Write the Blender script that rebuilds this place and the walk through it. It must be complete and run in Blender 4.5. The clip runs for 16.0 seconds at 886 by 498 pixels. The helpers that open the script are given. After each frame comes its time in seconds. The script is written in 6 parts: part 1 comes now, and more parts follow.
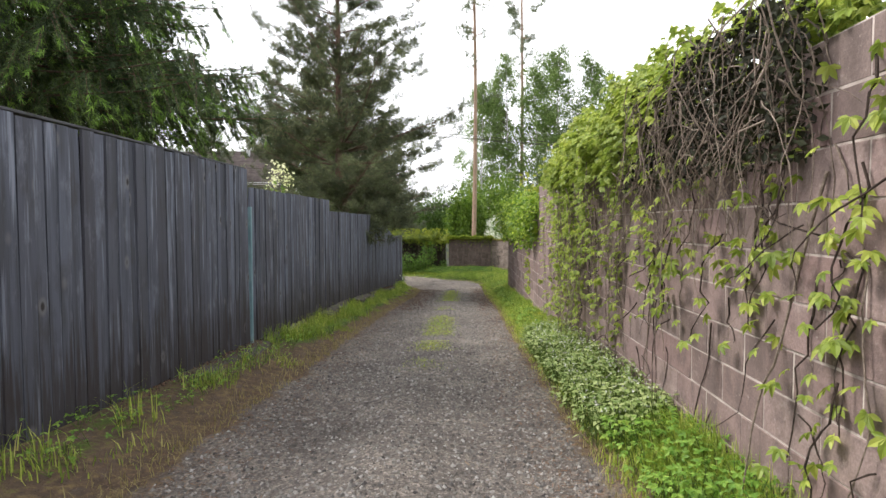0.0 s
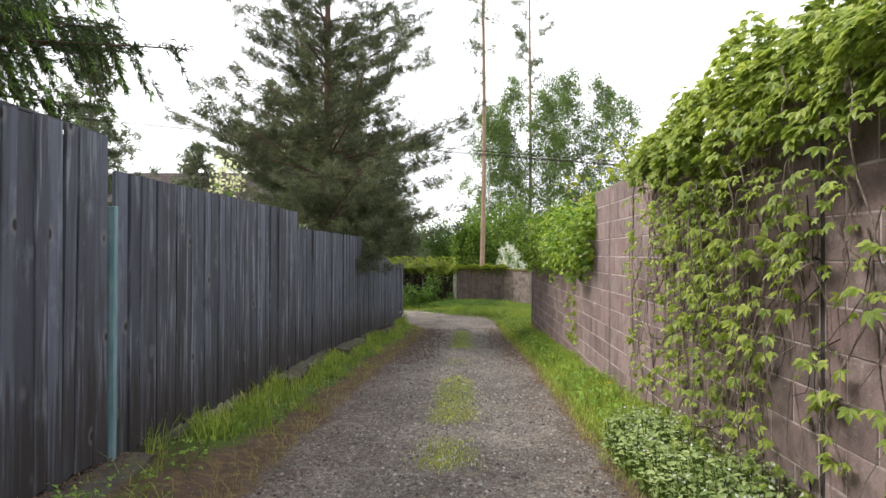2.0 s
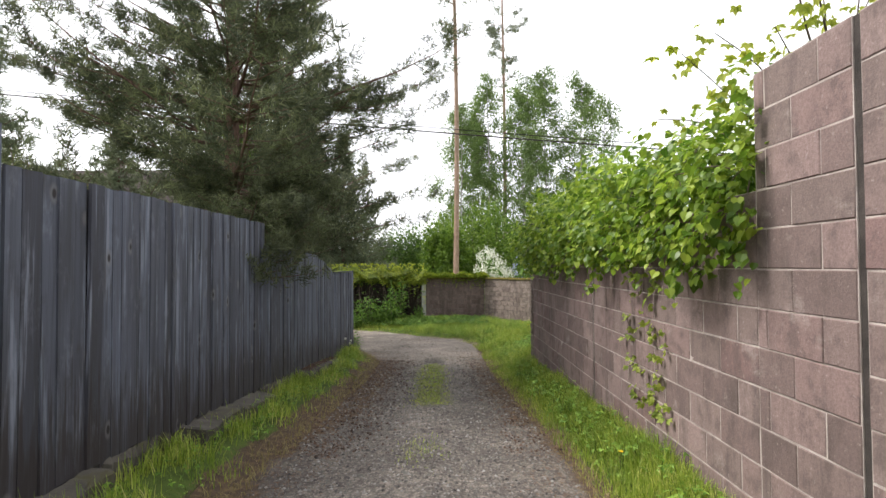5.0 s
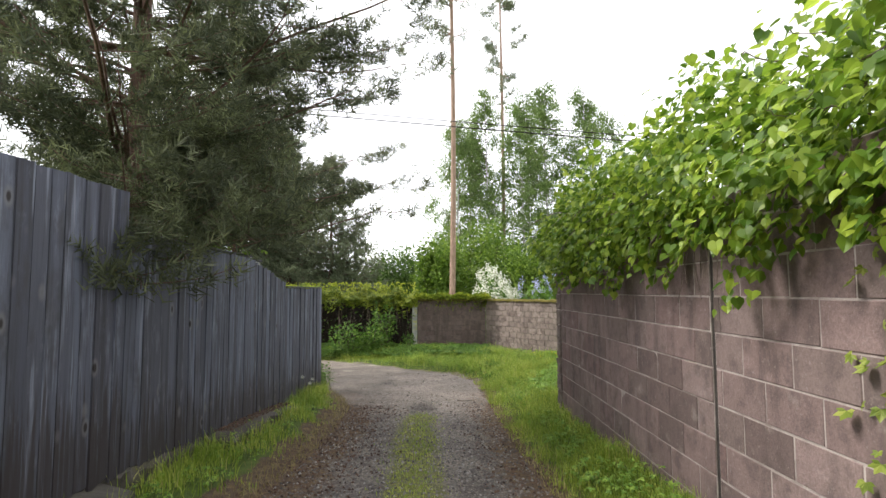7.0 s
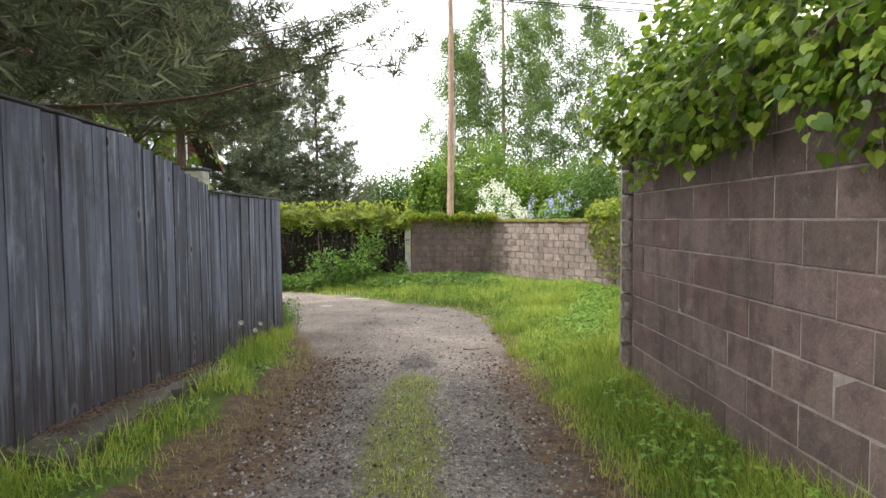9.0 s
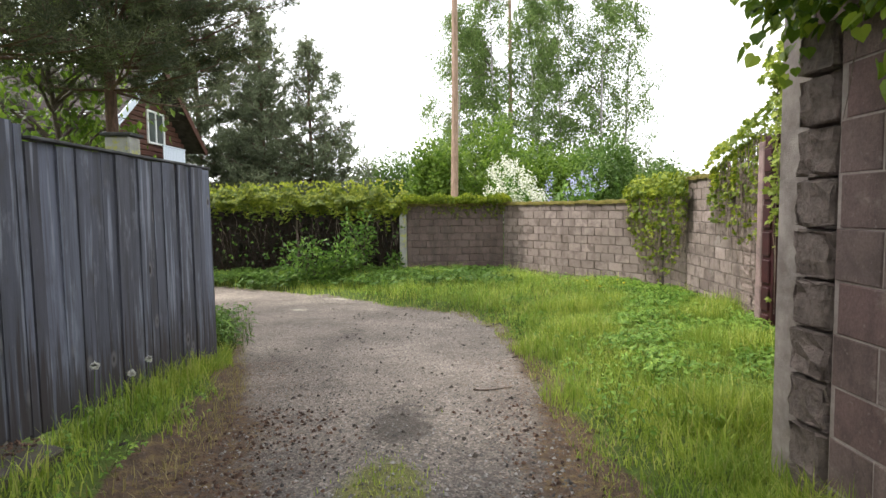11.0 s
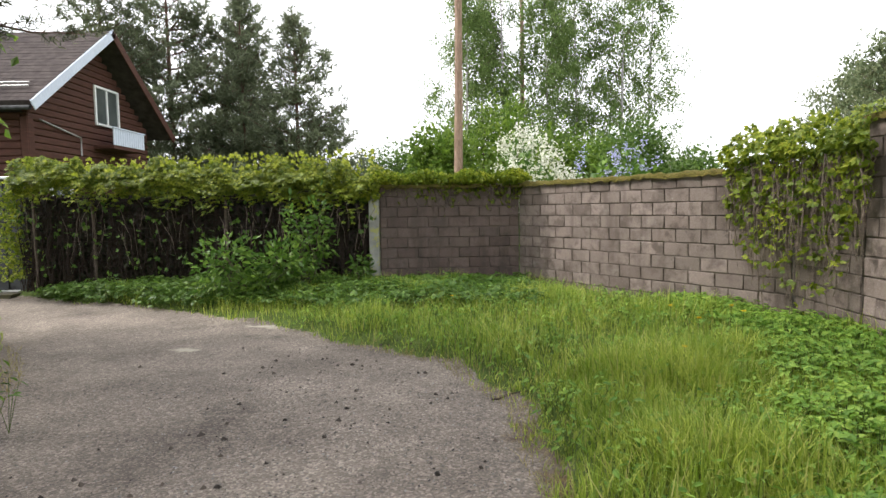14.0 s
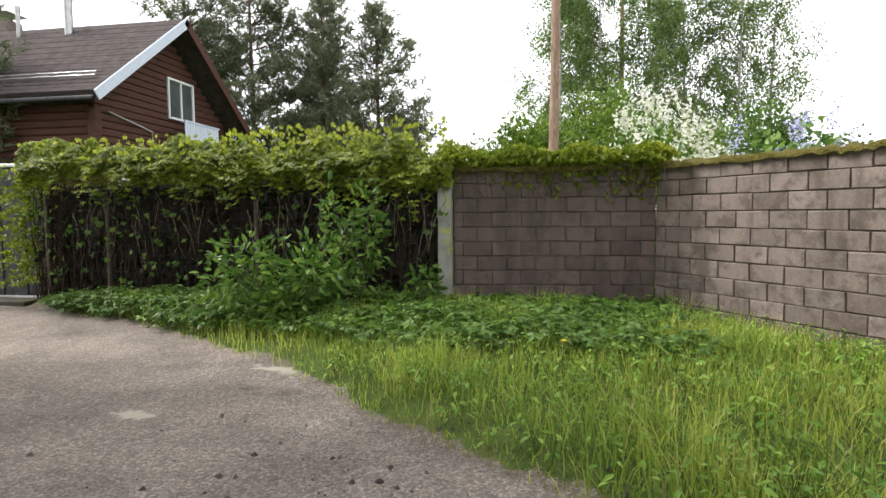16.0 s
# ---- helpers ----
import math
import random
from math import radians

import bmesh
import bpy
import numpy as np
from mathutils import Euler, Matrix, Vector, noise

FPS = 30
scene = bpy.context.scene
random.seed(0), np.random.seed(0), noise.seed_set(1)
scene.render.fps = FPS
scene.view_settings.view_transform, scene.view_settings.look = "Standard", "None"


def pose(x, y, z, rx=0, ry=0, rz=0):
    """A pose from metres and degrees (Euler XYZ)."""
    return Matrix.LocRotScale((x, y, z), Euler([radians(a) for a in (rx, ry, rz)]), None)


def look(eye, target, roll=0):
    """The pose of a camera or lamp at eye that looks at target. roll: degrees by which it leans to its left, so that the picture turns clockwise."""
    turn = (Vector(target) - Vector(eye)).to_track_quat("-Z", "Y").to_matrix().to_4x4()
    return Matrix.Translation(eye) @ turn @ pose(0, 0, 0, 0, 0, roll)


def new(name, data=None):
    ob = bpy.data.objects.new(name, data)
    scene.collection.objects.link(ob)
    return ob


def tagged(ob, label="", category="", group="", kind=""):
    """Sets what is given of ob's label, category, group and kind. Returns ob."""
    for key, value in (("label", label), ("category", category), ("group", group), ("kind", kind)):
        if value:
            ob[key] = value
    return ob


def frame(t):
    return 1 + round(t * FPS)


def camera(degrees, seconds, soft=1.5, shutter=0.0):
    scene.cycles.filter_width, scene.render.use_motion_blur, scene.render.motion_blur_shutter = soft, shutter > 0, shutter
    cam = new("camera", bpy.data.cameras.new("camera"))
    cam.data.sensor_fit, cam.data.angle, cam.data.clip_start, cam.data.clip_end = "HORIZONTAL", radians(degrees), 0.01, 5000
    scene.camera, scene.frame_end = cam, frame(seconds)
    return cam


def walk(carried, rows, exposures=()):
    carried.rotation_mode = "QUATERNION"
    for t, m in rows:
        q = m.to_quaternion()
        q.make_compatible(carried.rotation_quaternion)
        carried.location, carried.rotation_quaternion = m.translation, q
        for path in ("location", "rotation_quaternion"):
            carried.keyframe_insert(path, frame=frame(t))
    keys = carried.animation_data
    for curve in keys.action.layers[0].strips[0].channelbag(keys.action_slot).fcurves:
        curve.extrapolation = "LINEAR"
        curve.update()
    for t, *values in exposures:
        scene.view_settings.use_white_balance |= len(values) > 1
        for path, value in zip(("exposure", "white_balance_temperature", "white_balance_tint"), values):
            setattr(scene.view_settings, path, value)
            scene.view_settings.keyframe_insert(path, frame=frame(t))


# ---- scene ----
cam = camera(76.3, 16.0)
EXPOSURE = 1.11
METRES, EYE, TILT, LEAN, TURN = 21.0, 1.5, 0.0, 0.0, 2.3
ROWS = [
    (0.0, 0.0, 0.0, 0.0, -0.0, -2.55, 0.02),
    (0.5, -0.0004, 0.0386, -0.0015, 0.17, -2.49, 0.07),
    (1.0, -0.0017, 0.0752, -0.0019, 0.37, -1.79, -0.11),
    (1.5, -0.0051, 0.1123, -0.0024, 0.5, -0.86, -0.17),
    (2.0, -0.0072, 0.1454, -0.0043, 0.34, 0.45, -0.23),
    (2.5, -0.0101, 0.1808, -0.0067, -0.04, 0.31, -0.02),
    (3.0, -0.0111, 0.2142, -0.0082, -0.36, 0.27, -0.08),
    (3.5, -0.009, 0.2493, -0.0089, -0.82, 0.22, 0.29),
    (4.0, -0.0058, 0.2822, -0.0105, -1.82, 0.62, 0.31),
    (6.5, 0.007, 0.4509, -0.0195, -2.83, 3.59, 0.28),
    (7.0, 0.0085, 0.4823, -0.0227, -2.95, 4.25, 0.17),
    (7.5, 0.0101, 0.5151, -0.0267, -3.04, 3.87, 0.3),
    (8.0, 0.0117, 0.5454, -0.0298, -3.3, 0.77, 0.33),
    (8.5, 0.0117, 0.578, -0.032, -3.39, -1.97, 0.45),
    (9.0, 0.0123, 0.6069, -0.0332, -3.37, -3.0, 0.5),
    (9.5, 0.0119, 0.6356, -0.0348, -3.28, -3.51, 0.53),
    (12.0, 0.0318, 0.77, -0.043, -2.6, -4.24, 1.02),
    (12.5, 0.0378, 0.7978, -0.0456, -2.5, -4.31, 1.18),
    (13.0, 0.0409, 0.8244, -0.0472, -2.38, -4.24, 1.02),
    (13.5, 0.0422, 0.8544, -0.0503, -2.25, -4.2, 0.94),
    (14.0, 0.0437, 0.8828, -0.0509, -1.86, -4.07, 0.86),
    (14.5, 0.0466, 0.9109, -0.0539, -1.47, -3.65, 1.03),
    (15.0, 0.0454, 0.9378, -0.055, -0.33, -3.72, 0.72),
    (15.5, 0.0448, 0.9662, -0.0561, 2.02, -3.71, 0.74),
    (16.0, 0.0414, 0.9937, -0.0562, 6.93, -3.64, 0.47),
]
walk(cam, [(t, pose(0, 0, EYE, TILT, LEAN, TURN) @ pose(METRES * x, METRES * y, METRES * z, 90 + pitch, roll, yaw)) for t, x, y, z, yaw, pitch, roll in ROWS], exposures=[(0.0, EXPOSURE + 0.12), (1.5, EXPOSURE + 0.1), (4.0, EXPOSURE), (7.0, EXPOSURE + 0.25), (9.0, EXPOSURE + 0.68), (9.7, EXPOSURE + 0.86), (12.0, EXPOSURE + 0.16), (16.0, EXPOSURE + 0.15)])

# ---- world and sun ----
world = bpy.data.worlds.new("overcast_sky")
scene.world = world
world.use_nodes = True
wn = world.node_tree.nodes
wn.clear()
sky = wn.new("ShaderNodeTexSky")
sky.sky_type = "NISHITA"
sky.sun_disc = False
sky.sun_elevation = radians(48)
sky.sun_rotation = radians(-84)
sky.air_density, sky.dust_density, sky.ozone_density = 1.0, 4.0, 1.0
hsv = wn.new("ShaderNodeHueSaturation")
hsv.inputs["Saturation"].default_value = 0.22
bg = wn.new("ShaderNodeBackground")
bg.inputs["Strength"].default_value = 0.15
wo = wn.new("ShaderNodeOutputWorld")
world.node_tree.links.new(sky.outputs[0], hsv.inputs["Color"])
cloud = wn.new("ShaderNodeMix")
cloud.data_type = "RGBA"
cloud.inputs[0].default_value = 0.72
cloud.inputs[7].default_value = (6.6, 6.7, 6.9, 1)
world.node_tree.links.new(hsv.outputs[0], cloud.inputs[6])
world.node_tree.links.new(cloud.outputs[2], bg.inputs["Color"])
world.node_tree.links.new(bg.outputs[0], wo.inputs["Surface"])

sun_data = bpy.data.lights.new("sun", "SUN")
sun_data.energy, sun_data.angle, sun_data.color = 1.9, radians(18), (1.0, 0.96, 0.9)
sun = new("sun", sun_data)
SUN_AZ, SUN_EL = radians(-84), radians(48)
sun.matrix_world = look((math.sin(SUN_AZ) * math.cos(SUN_EL) * 60, math.cos(SUN_AZ) * math.cos(SUN_EL) * 60, math.sin(SUN_EL) * 60), (0, 0, 0))


# ---- materials ----
class Mat:
    """A small builder for node materials."""

    def __init__(self, name, rough=0.85, metal=0.0, spec=0.3):
        self.m = bpy.data.materials.new(name)
        self.m.use_nodes = True
        self.t = self.m.node_tree
        self.b = self.t.nodes["Principled BSDF"]
        self.out = self.t.nodes["Material Output"]
        self.b.inputs["Roughness"].default_value = rough
        self.b.inputs["Metallic"].default_value = metal
        self.b.inputs["Specular IOR Level"].default_value = spec
        geo = self.t.nodes.new("ShaderNodeNewGeometry")
        self.pos, self.island = geo.outputs["Position"], geo.outputs["Random Per Island"]

    def link(self, a, b):
        self.t.links.new(a, b)

    def obj_random(self):
        return self.t.nodes.new("ShaderNodeObjectInfo").outputs["Random"]

    def attr(self, name):
        n = self.t.nodes.new("ShaderNodeAttribute")
        n.attribute_name = name
        return n.outputs["Fac"]

    def shifted(self, scale=(1, 1, 1), random_out=None):
        n = self.t.nodes.new("ShaderNodeMapping")
        n.inputs["Scale"].default_value = scale
        self.link(self.pos, n.inputs["Vector"])
        if random_out is not None:
            k = self.t.nodes.new("ShaderNodeVectorMath")
            k.operation = "SCALE"
            k.inputs[0].default_value = (37.0, 17.0, 23.0)
            self.link(random_out, k.inputs["Scale"])
            self.link(k.outputs[0], n.inputs["Location"])
        return n.outputs[0]

    def noise(self, scale, detail=4.0, rough=0.55, vec=None, dist=0.0):
        n = self.t.nodes.new("ShaderNodeTexNoise")
        n.inputs["Scale"].default_value, n.inputs["Detail"].default_value = scale, detail
        n.inputs["Roughness"].default_value, n.inputs["Distortion"].default_value = rough, dist
        self.link(vec if vec is not None else self.pos, n.inputs["Vector"])
        return n.outputs["Fac"]

    def voronoi(self, scale, vec=None, feature="F1", out="Distance"):
        n = self.t.nodes.new("ShaderNodeTexVoronoi")
        n.feature = feature
        n.inputs["Scale"].default_value = scale
        self.link(vec if vec is not None else self.pos, n.inputs["Vector"])
        return n.outputs[out]

    def ramp(self, fac, stops):
        n = self.t.nodes.new("ShaderNodeValToRGB")
        e = n.color_ramp.elements
        while len(e) < len(stops):
            e.new(0.5)
        for k, (p, c) in zip(e, stops):
            k.position, k.color = p, ((*c, 1) if len(c) == 3 else c)
        self.link(fac, n.inputs["Fac"])
        return n.outputs["Color"]

    def step(self, fac, lo, hi, a=0.0, b=1.0):
        n = self.t.nodes.new("ShaderNodeMapRange")
        n.interpolation_type = "SMOOTHSTEP"
        for i, v in enumerate((lo, hi, a, b)):
            n.inputs[i + 1].default_value = v
        self.link(fac, n.inputs[0])
        return n.outputs[0]

    def math(self, op, a, b):
        n = self.t.nodes.new("ShaderNodeMath")
        n.operation = op
        for i, v in enumerate((a, b)):
            if isinstance(v, (int, float)):
                n.inputs[i].default_value = v
            else:
                self.link(v, n.inputs[i])
        return n.outputs[0]

    def mix(self, fac, a, b, blend="MIX"):
        n = self.t.nodes.new("ShaderNodeMix")
        n.data_type, n.blend_type = "RGBA", blend
        for i, v in ((0, fac), (6, a), (7, b)):
            if isinstance(v, (int, float)):
                n.inputs[i].default_value = v
            elif isinstance(v, tuple):
                n.inputs[i].default_value = (*v, 1)
            else:
                self.link(v, n.inputs[i])
        return n.outputs[2]

    def color(self, c):
        if isinstance(c, tuple):
            self.b.inputs["Base Color"].default_value = (*c, 1)
        else:
            self.link(c, self.b.inputs["Base Color"])
        return self

    def bump(self, height, strength=0.5, distance=0.01):
        n = self.t.nodes.new("ShaderNodeBump")
        n.inputs["Strength"].default_value, n.inputs["Distance"].default_value = strength, distance
        self.link(height, n.inputs["Height"])
        self.link(n.outputs[0], self.b.inputs["Normal"])
        return self

    def leafy(self, c, share=0.4):
        """Lets light through: thin leaves."""
        self.color(c)
        tr = self.t.nodes.new("ShaderNodeBsdfTranslucent")
        self.link(c, tr.inputs["Color"])
        mx = self.t.nodes.new("ShaderNodeMixShader")
        mx.inputs[0].default_value = share
        self.link(self.b.outputs[0], mx.inputs[1])
        self.link(tr.outputs[0], mx.inputs[2])
        self.link(mx.outputs[0], self.out.inputs["Surface"])
        return self


def leaf_mat(name, dark, mid, light, share=0.4, rough=0.5, patch=0.8, depth=0.45):
    k = Mat(name, rough, spec=0.35)
    c = k.ramp(k.island, [(0.0, dark), (0.5, mid), (1.0, light)])
    n = k.noise(patch, 2.0)
    c2 = k.mix(k.step(n, 0.35, 0.65, 0.0, depth), c, dark)
    return k.leafy(c2, share).m


def bark_mat(name, a, b, scale=9.0, sx=(3.0, 3.0, 0.6)):
    k = Mat(name, 0.9)
    v = k.shifted(sx)
    n = k.noise(scale, 5.0, 0.65, v, 0.6)
    return k.color(k.ramp(n, [(0.3, a), (0.7, b)])).bump(n, 0.8, 0.02).m


def block_mat(name, tones, stain, pale, dark_amount=0.5):
    """Split and smooth concrete blocks: one tone a block, blotches, pale bloom, fine pores."""
    k = Mat(name, 0.92)
    r = k.obj_random()
    base = k.ramp(r, [(i / (len(tones) - 1), c) for i, c in enumerate(tones)])
    v = k.shifted((1, 1, 1), r)
    blot = k.noise(7.0, 5.0, 0.65, v)
    c = k.mix(k.step(blot, 0.46, 0.68, 0.0, dark_amount + 0.1), base, stain)
    streak = k.noise(2.2, 4.0, 0.6, k.shifted((2.4, 2.4, 0.5)))
    c = k.mix(k.step(streak, 0.48, 0.7, 0.0, 0.65), c, stain)
    bloom = k.noise(3.0, 5.0, 0.7, k.shifted((1.0, 1.0, 1.6)))
    c = k.mix(k.step(bloom, 0.56, 0.75, 0.0, 0.4), c, pale)
    fine = k.noise(85.0, 3.0, 0.7)
    c = k.mix(k.step(fine, 0.35, 0.68, 0.0, 0.4), c, stain)
    c = k.mix(k.step(k.noise(38.0, 4.0, 0.7), 0.6, 0.72, 0.0, 0.35), c, pale)
    return k.color(c).bump(k.mix(0.5, fine, k.noise(18.0, 4.0, 0.6, v)), 0.55, 0.012).m


M = {}
M["block"] = block_mat("pinkish_concrete_block", [(0.142, 0.102, 0.094), (0.255, 0.178, 0.167), (0.175, 0.13, 0.119), (0.28, 0.205, 0.19), (0.208, 0.133, 0.126)], (0.088, 0.067, 0.061), (0.48, 0.405, 0.38))
M["block_far"] = block_mat("weathered_grey_block", [(0.15, 0.117, 0.102), (0.235, 0.188, 0.166), (0.18, 0.145, 0.127), (0.28, 0.224, 0.2), (0.21, 0.165, 0.145)], (0.085, 0.065, 0.054), (0.4, 0.36, 0.33), 0.75)
# darker copy of the far blocks, the back wall's shade put into the colour
M["block_shade"] = block_mat("shade_darkened_block", [(0.12, 0.086, 0.076), (0.185, 0.135, 0.118), (0.145, 0.11, 0.096)], (0.055, 0.042, 0.037), (0.22, 0.19, 0.17))
k = Mat("split_face_stone", 0.95)
n = k.noise(22.0, 6.0, 0.7)
k.color(k.ramp(n, [(0.25, (0.1, 0.08, 0.07)), (0.75, (0.3, 0.24, 0.21))])).bump(n, 1.0, 0.03)
M["split"] = k.m
k = Mat("pale_split_face_stone", 0.95)
n = k.noise(16.0, 6.0, 0.7)
k.color(k.ramp(n, [(0.25, (0.13, 0.1, 0.085)), (0.75, (0.27, 0.21, 0.185))])).bump(n, 1.0, 0.03)
M["split_far"] = k.m
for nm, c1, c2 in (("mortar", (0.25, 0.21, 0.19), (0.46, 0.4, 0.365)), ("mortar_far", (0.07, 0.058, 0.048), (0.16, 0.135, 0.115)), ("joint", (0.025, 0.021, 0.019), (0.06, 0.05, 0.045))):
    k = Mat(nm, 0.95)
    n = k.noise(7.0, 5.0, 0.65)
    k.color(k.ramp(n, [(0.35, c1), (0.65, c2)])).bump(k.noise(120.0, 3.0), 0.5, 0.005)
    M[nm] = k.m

k = Mat("weathered_grey_boards", 0.8, spec=0.25)
r = k.obj_random()
tone = k.ramp(r, [(0.0, (0.05, 0.051, 0.064)), (0.2, (0.092, 0.1, 0.131)), (0.38, (0.06, 0.06, 0.074)), (0.55, (0.12, 0.132, 0.174)), (0.72, (0.07, 0.072, 0.09)), (0.88, (0.104, 0.114, 0.148)), (1.0, (0.056, 0.055, 0.066))])
band = k.noise(1.0, 4.0, 0.6, k.shifted((13.0, 13.0, 0.7), r), 0.5)
c = k.mix(k.step(band, 0.42, 0.66, 0.0, 0.75), tone, (0.045, 0.045, 0.052))
c = k.mix(k.step(k.noise(1.0, 4.0, 0.6, k.shifted((17, 17, 0.9), r)), 0.54, 0.68, 0.0, 0.7), c, (0.225, 0.244, 0.3))
c = k.mix(k.step(k.noise(2.2, 5.0, 0.7, k.shifted((3.0, 3.0, 1.1), r)), 0.54, 0.7, 0.0, 0.42), c, (0.2, 0.215, 0.262))
cloudy = k.noise(2.6, 5.0, 0.65, k.shifted((1.6, 1.6, 1.0), r))
c = k.mix(k.step(cloudy, 0.52, 0.72, 0.0, 0.6), c, (0.05, 0.046, 0.047))
grain = k.noise(1.0, 4.0, 0.7, k.shifted((60.0, 60.0, 1.8), r), 0.4)
c = k.mix(k.step(grain, 0.5, 0.7, 0.0, 0.4), c, (0.035, 0.034, 0.037))
# dark brown streaks, thicker towards the foot of each board
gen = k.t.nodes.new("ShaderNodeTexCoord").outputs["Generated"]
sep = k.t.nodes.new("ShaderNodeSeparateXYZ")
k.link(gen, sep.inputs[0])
mottled = k.noise(1.0, 4.0, 0.65, k.shifted((26.0, 26.0, 1.1), r))
foot_streaks = k.math("SUBTRACT", mottled, k.math("MULTIPLY", sep.outputs[2], 0.75))
c = k.mix(k.step(foot_streaks, 0.27, 0.42, 0.0, 0.75), c, (0.034, 0.026, 0.024))
knot = k.voronoi(4.2, k.shifted((1.0, 1.0, 0.6), r))
c = k.mix(k.step(knot, 0.1, 0.19, 0.5, 0.0), c, (0.17, 0.165, 0.17))
c = k.mix(k.step(knot, 0.05, 0.1, 0.92, 0.0), c, (0.02, 0.016, 0.014))
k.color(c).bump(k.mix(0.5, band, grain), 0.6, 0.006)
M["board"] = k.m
k = Mat("dark_cap_wood", 0.8)
k.color(k.ramp(k.noise(9.0), [(0.3, (0.03, 0.03, 0.032)), (0.7, (0.08, 0.08, 0.085))]))
M["cap"] = k.m
k = Mat("faded_teal_paint", 0.6)
k.color(k.ramp(k.noise(6.0, 5.0, 0.6, k.shifted((3, 3, 0.7))), [(0.35, (0.12, 0.21, 0.235)), (0.6, (0.19, 0.29, 0.32)), (0.75, (0.13, 0.14, 0.15))]))
M["teal_faded"] = k.m
k = Mat("teal_paint", 0.4)
k.color(k.ramp(k.noise(5.0), [(0.3, (0.012, 0.2, 0.2)), (0.7, (0.02, 0.3, 0.29))]))
M["teal"] = k.m
k = Mat("old_concrete", 0.95)
n = k.noise(6.0, 6.0, 0.65)
c = k.ramp(n, [(0.3, (0.045, 0.039, 0.033)), (0.6, (0.095, 0.085, 0.073)), (0.8, (0.17, 0.16, 0.145))])
c = k.mix(k.step(k.noise(3.0, 5.0, 0.7), 0.48, 0.62, 0.0, 0.85), c, (0.07, 0.065, 0.028))
k.color(c).bump(k.noise(40.0, 5.0, 0.7), 0.7, 0.01)
M["concrete"] = k.m
k = Mat("lichen_concrete", 0.95)
c = k.ramp(k.noise(5.0, 6.0, 0.65), [(0.3, (0.2, 0.2, 0.185)), (0.7, (0.38, 0.38, 0.35))])
c = k.mix(k.step(k.noise(9.0, 5.0, 0.7), 0.52, 0.6, 0.0, 0.85), c, (0.36, 0.36, 0.1))
k.color(c).bump(k.noise(40.0, 5.0, 0.7), 0.6, 0.01)
M["lichen"] = k.m
k = Mat("moss", 1.0, spec=0.1)
n = k.noise(25.0, 5.0, 0.7)
k.color(k.ramp(n, [(0.3, (0.05, 0.042, 0.015)), (0.52, (0.1, 0.088, 0.022)), (0.75, (0.15, 0.1, 0.045))])).bump(n, 1.0, 0.03)
M["moss"] = k.m
k = Mat("dark_red_steel", 0.55)
n = k.noise(7.0, 5.0, 0.7)
k.color(k.ramp(n, [(0.35, (0.022, 0.006, 0.007)), (0.62, (0.042, 0.011, 0.012)), (0.78, (0.085, 0.045, 0.034))])).bump(n, 0.3, 0.005)
M["redsteel"] = k.m

# the ground: gravel, moss strip, soil with needles and litter, turf, pale sand
k = Mat("gravel_lane", 0.95, spec=0.2)
st = k.voronoi(84.0, None, "F1", "Color")
cell = k.voronoi(84.0, None, "F1", "Distance")
g = k.ramp(k.noise(1.2, 5.0, 0.6), [(0.3, (0.09, 0.079, 0.073)), (0.5, (0.145, 0.128, 0.117)), (0.72, (0.218, 0.192, 0.172))])
g = k.mix(k.attr("fines"), g, k.ramp(k.noise(1.0, 5.0, 0.65), [(0.3, (0.145, 0.124, 0.109)), (0.5, (0.228, 0.196, 0.171)), (0.72, (0.32, 0.276, 0.238))]))
coarse = k.voronoi(34.0, None, "F1", "Color")
g = k.mix(k.math("SUBTRACT", 0.6, k.math("MULTIPLY", k.attr("fines"), 0.4)), g, k.mix(1.0, g, k.ramp(coarse, [(0.0, (0.3, 0.3, 0.31)), (0.5, (0.9, 0.88, 0.86)), (1.0, (1.75, 1.72, 1.68))]), "MULTIPLY"))
g = k.mix(0.52, g, k.mix(1.0, g, k.ramp(st, [(0.0, (0.2, 0.2, 0.21)), (0.55, (0.85, 0.83, 0.8)), (1.0, (2.4, 2.35, 2.3))]), "MULTIPLY"))
g = k.mix(k.step(k.noise(160.0, 2.0), 0.55, 0.75, 0.0, 0.5), g, (0.06, 0.055, 0.05))
g = k.mix(k.step(k.noise(3.3, 5.0, 0.7), 0.6, 0.78, 0.0, 0.55), g, (0.07, 0.062, 0.055))
fine = k.noise(60.0, 4.0, 0.7)
soil = k.ramp(k.noise(14.0, 6.0, 0.7), [(0.3, (0.045, 0.031, 0.024)), (0.5, (0.1, 0.068, 0.047)), (0.7, (0.2, 0.147, 0.065))])
mossc = k.ramp(k.noise(11.0, 6.0, 0.7), [(0.3, (0.1, 0.09, 0.035)), (0.55, (0.14, 0.15, 0.035)), (0.75, (0.24, 0.19, 0.09))])
turf = k.ramp(k.noise(9.0, 5.0, 0.7), [(0.3, (0.05, 0.075, 0.018)), (0.6, (0.09, 0.13, 0.026)), (0.8, (0.14, 0.13, 0.045))])
rag = k.noise(7.0, 5.0, 0.7)


def masked(name, lo=0.42, hi=0.58):
    return k.step(k.math("ADD", k.attr(name), k.math("MULTIPLY", k.math("SUBTRACT", rag, 0.5), 0.9)), lo, hi)


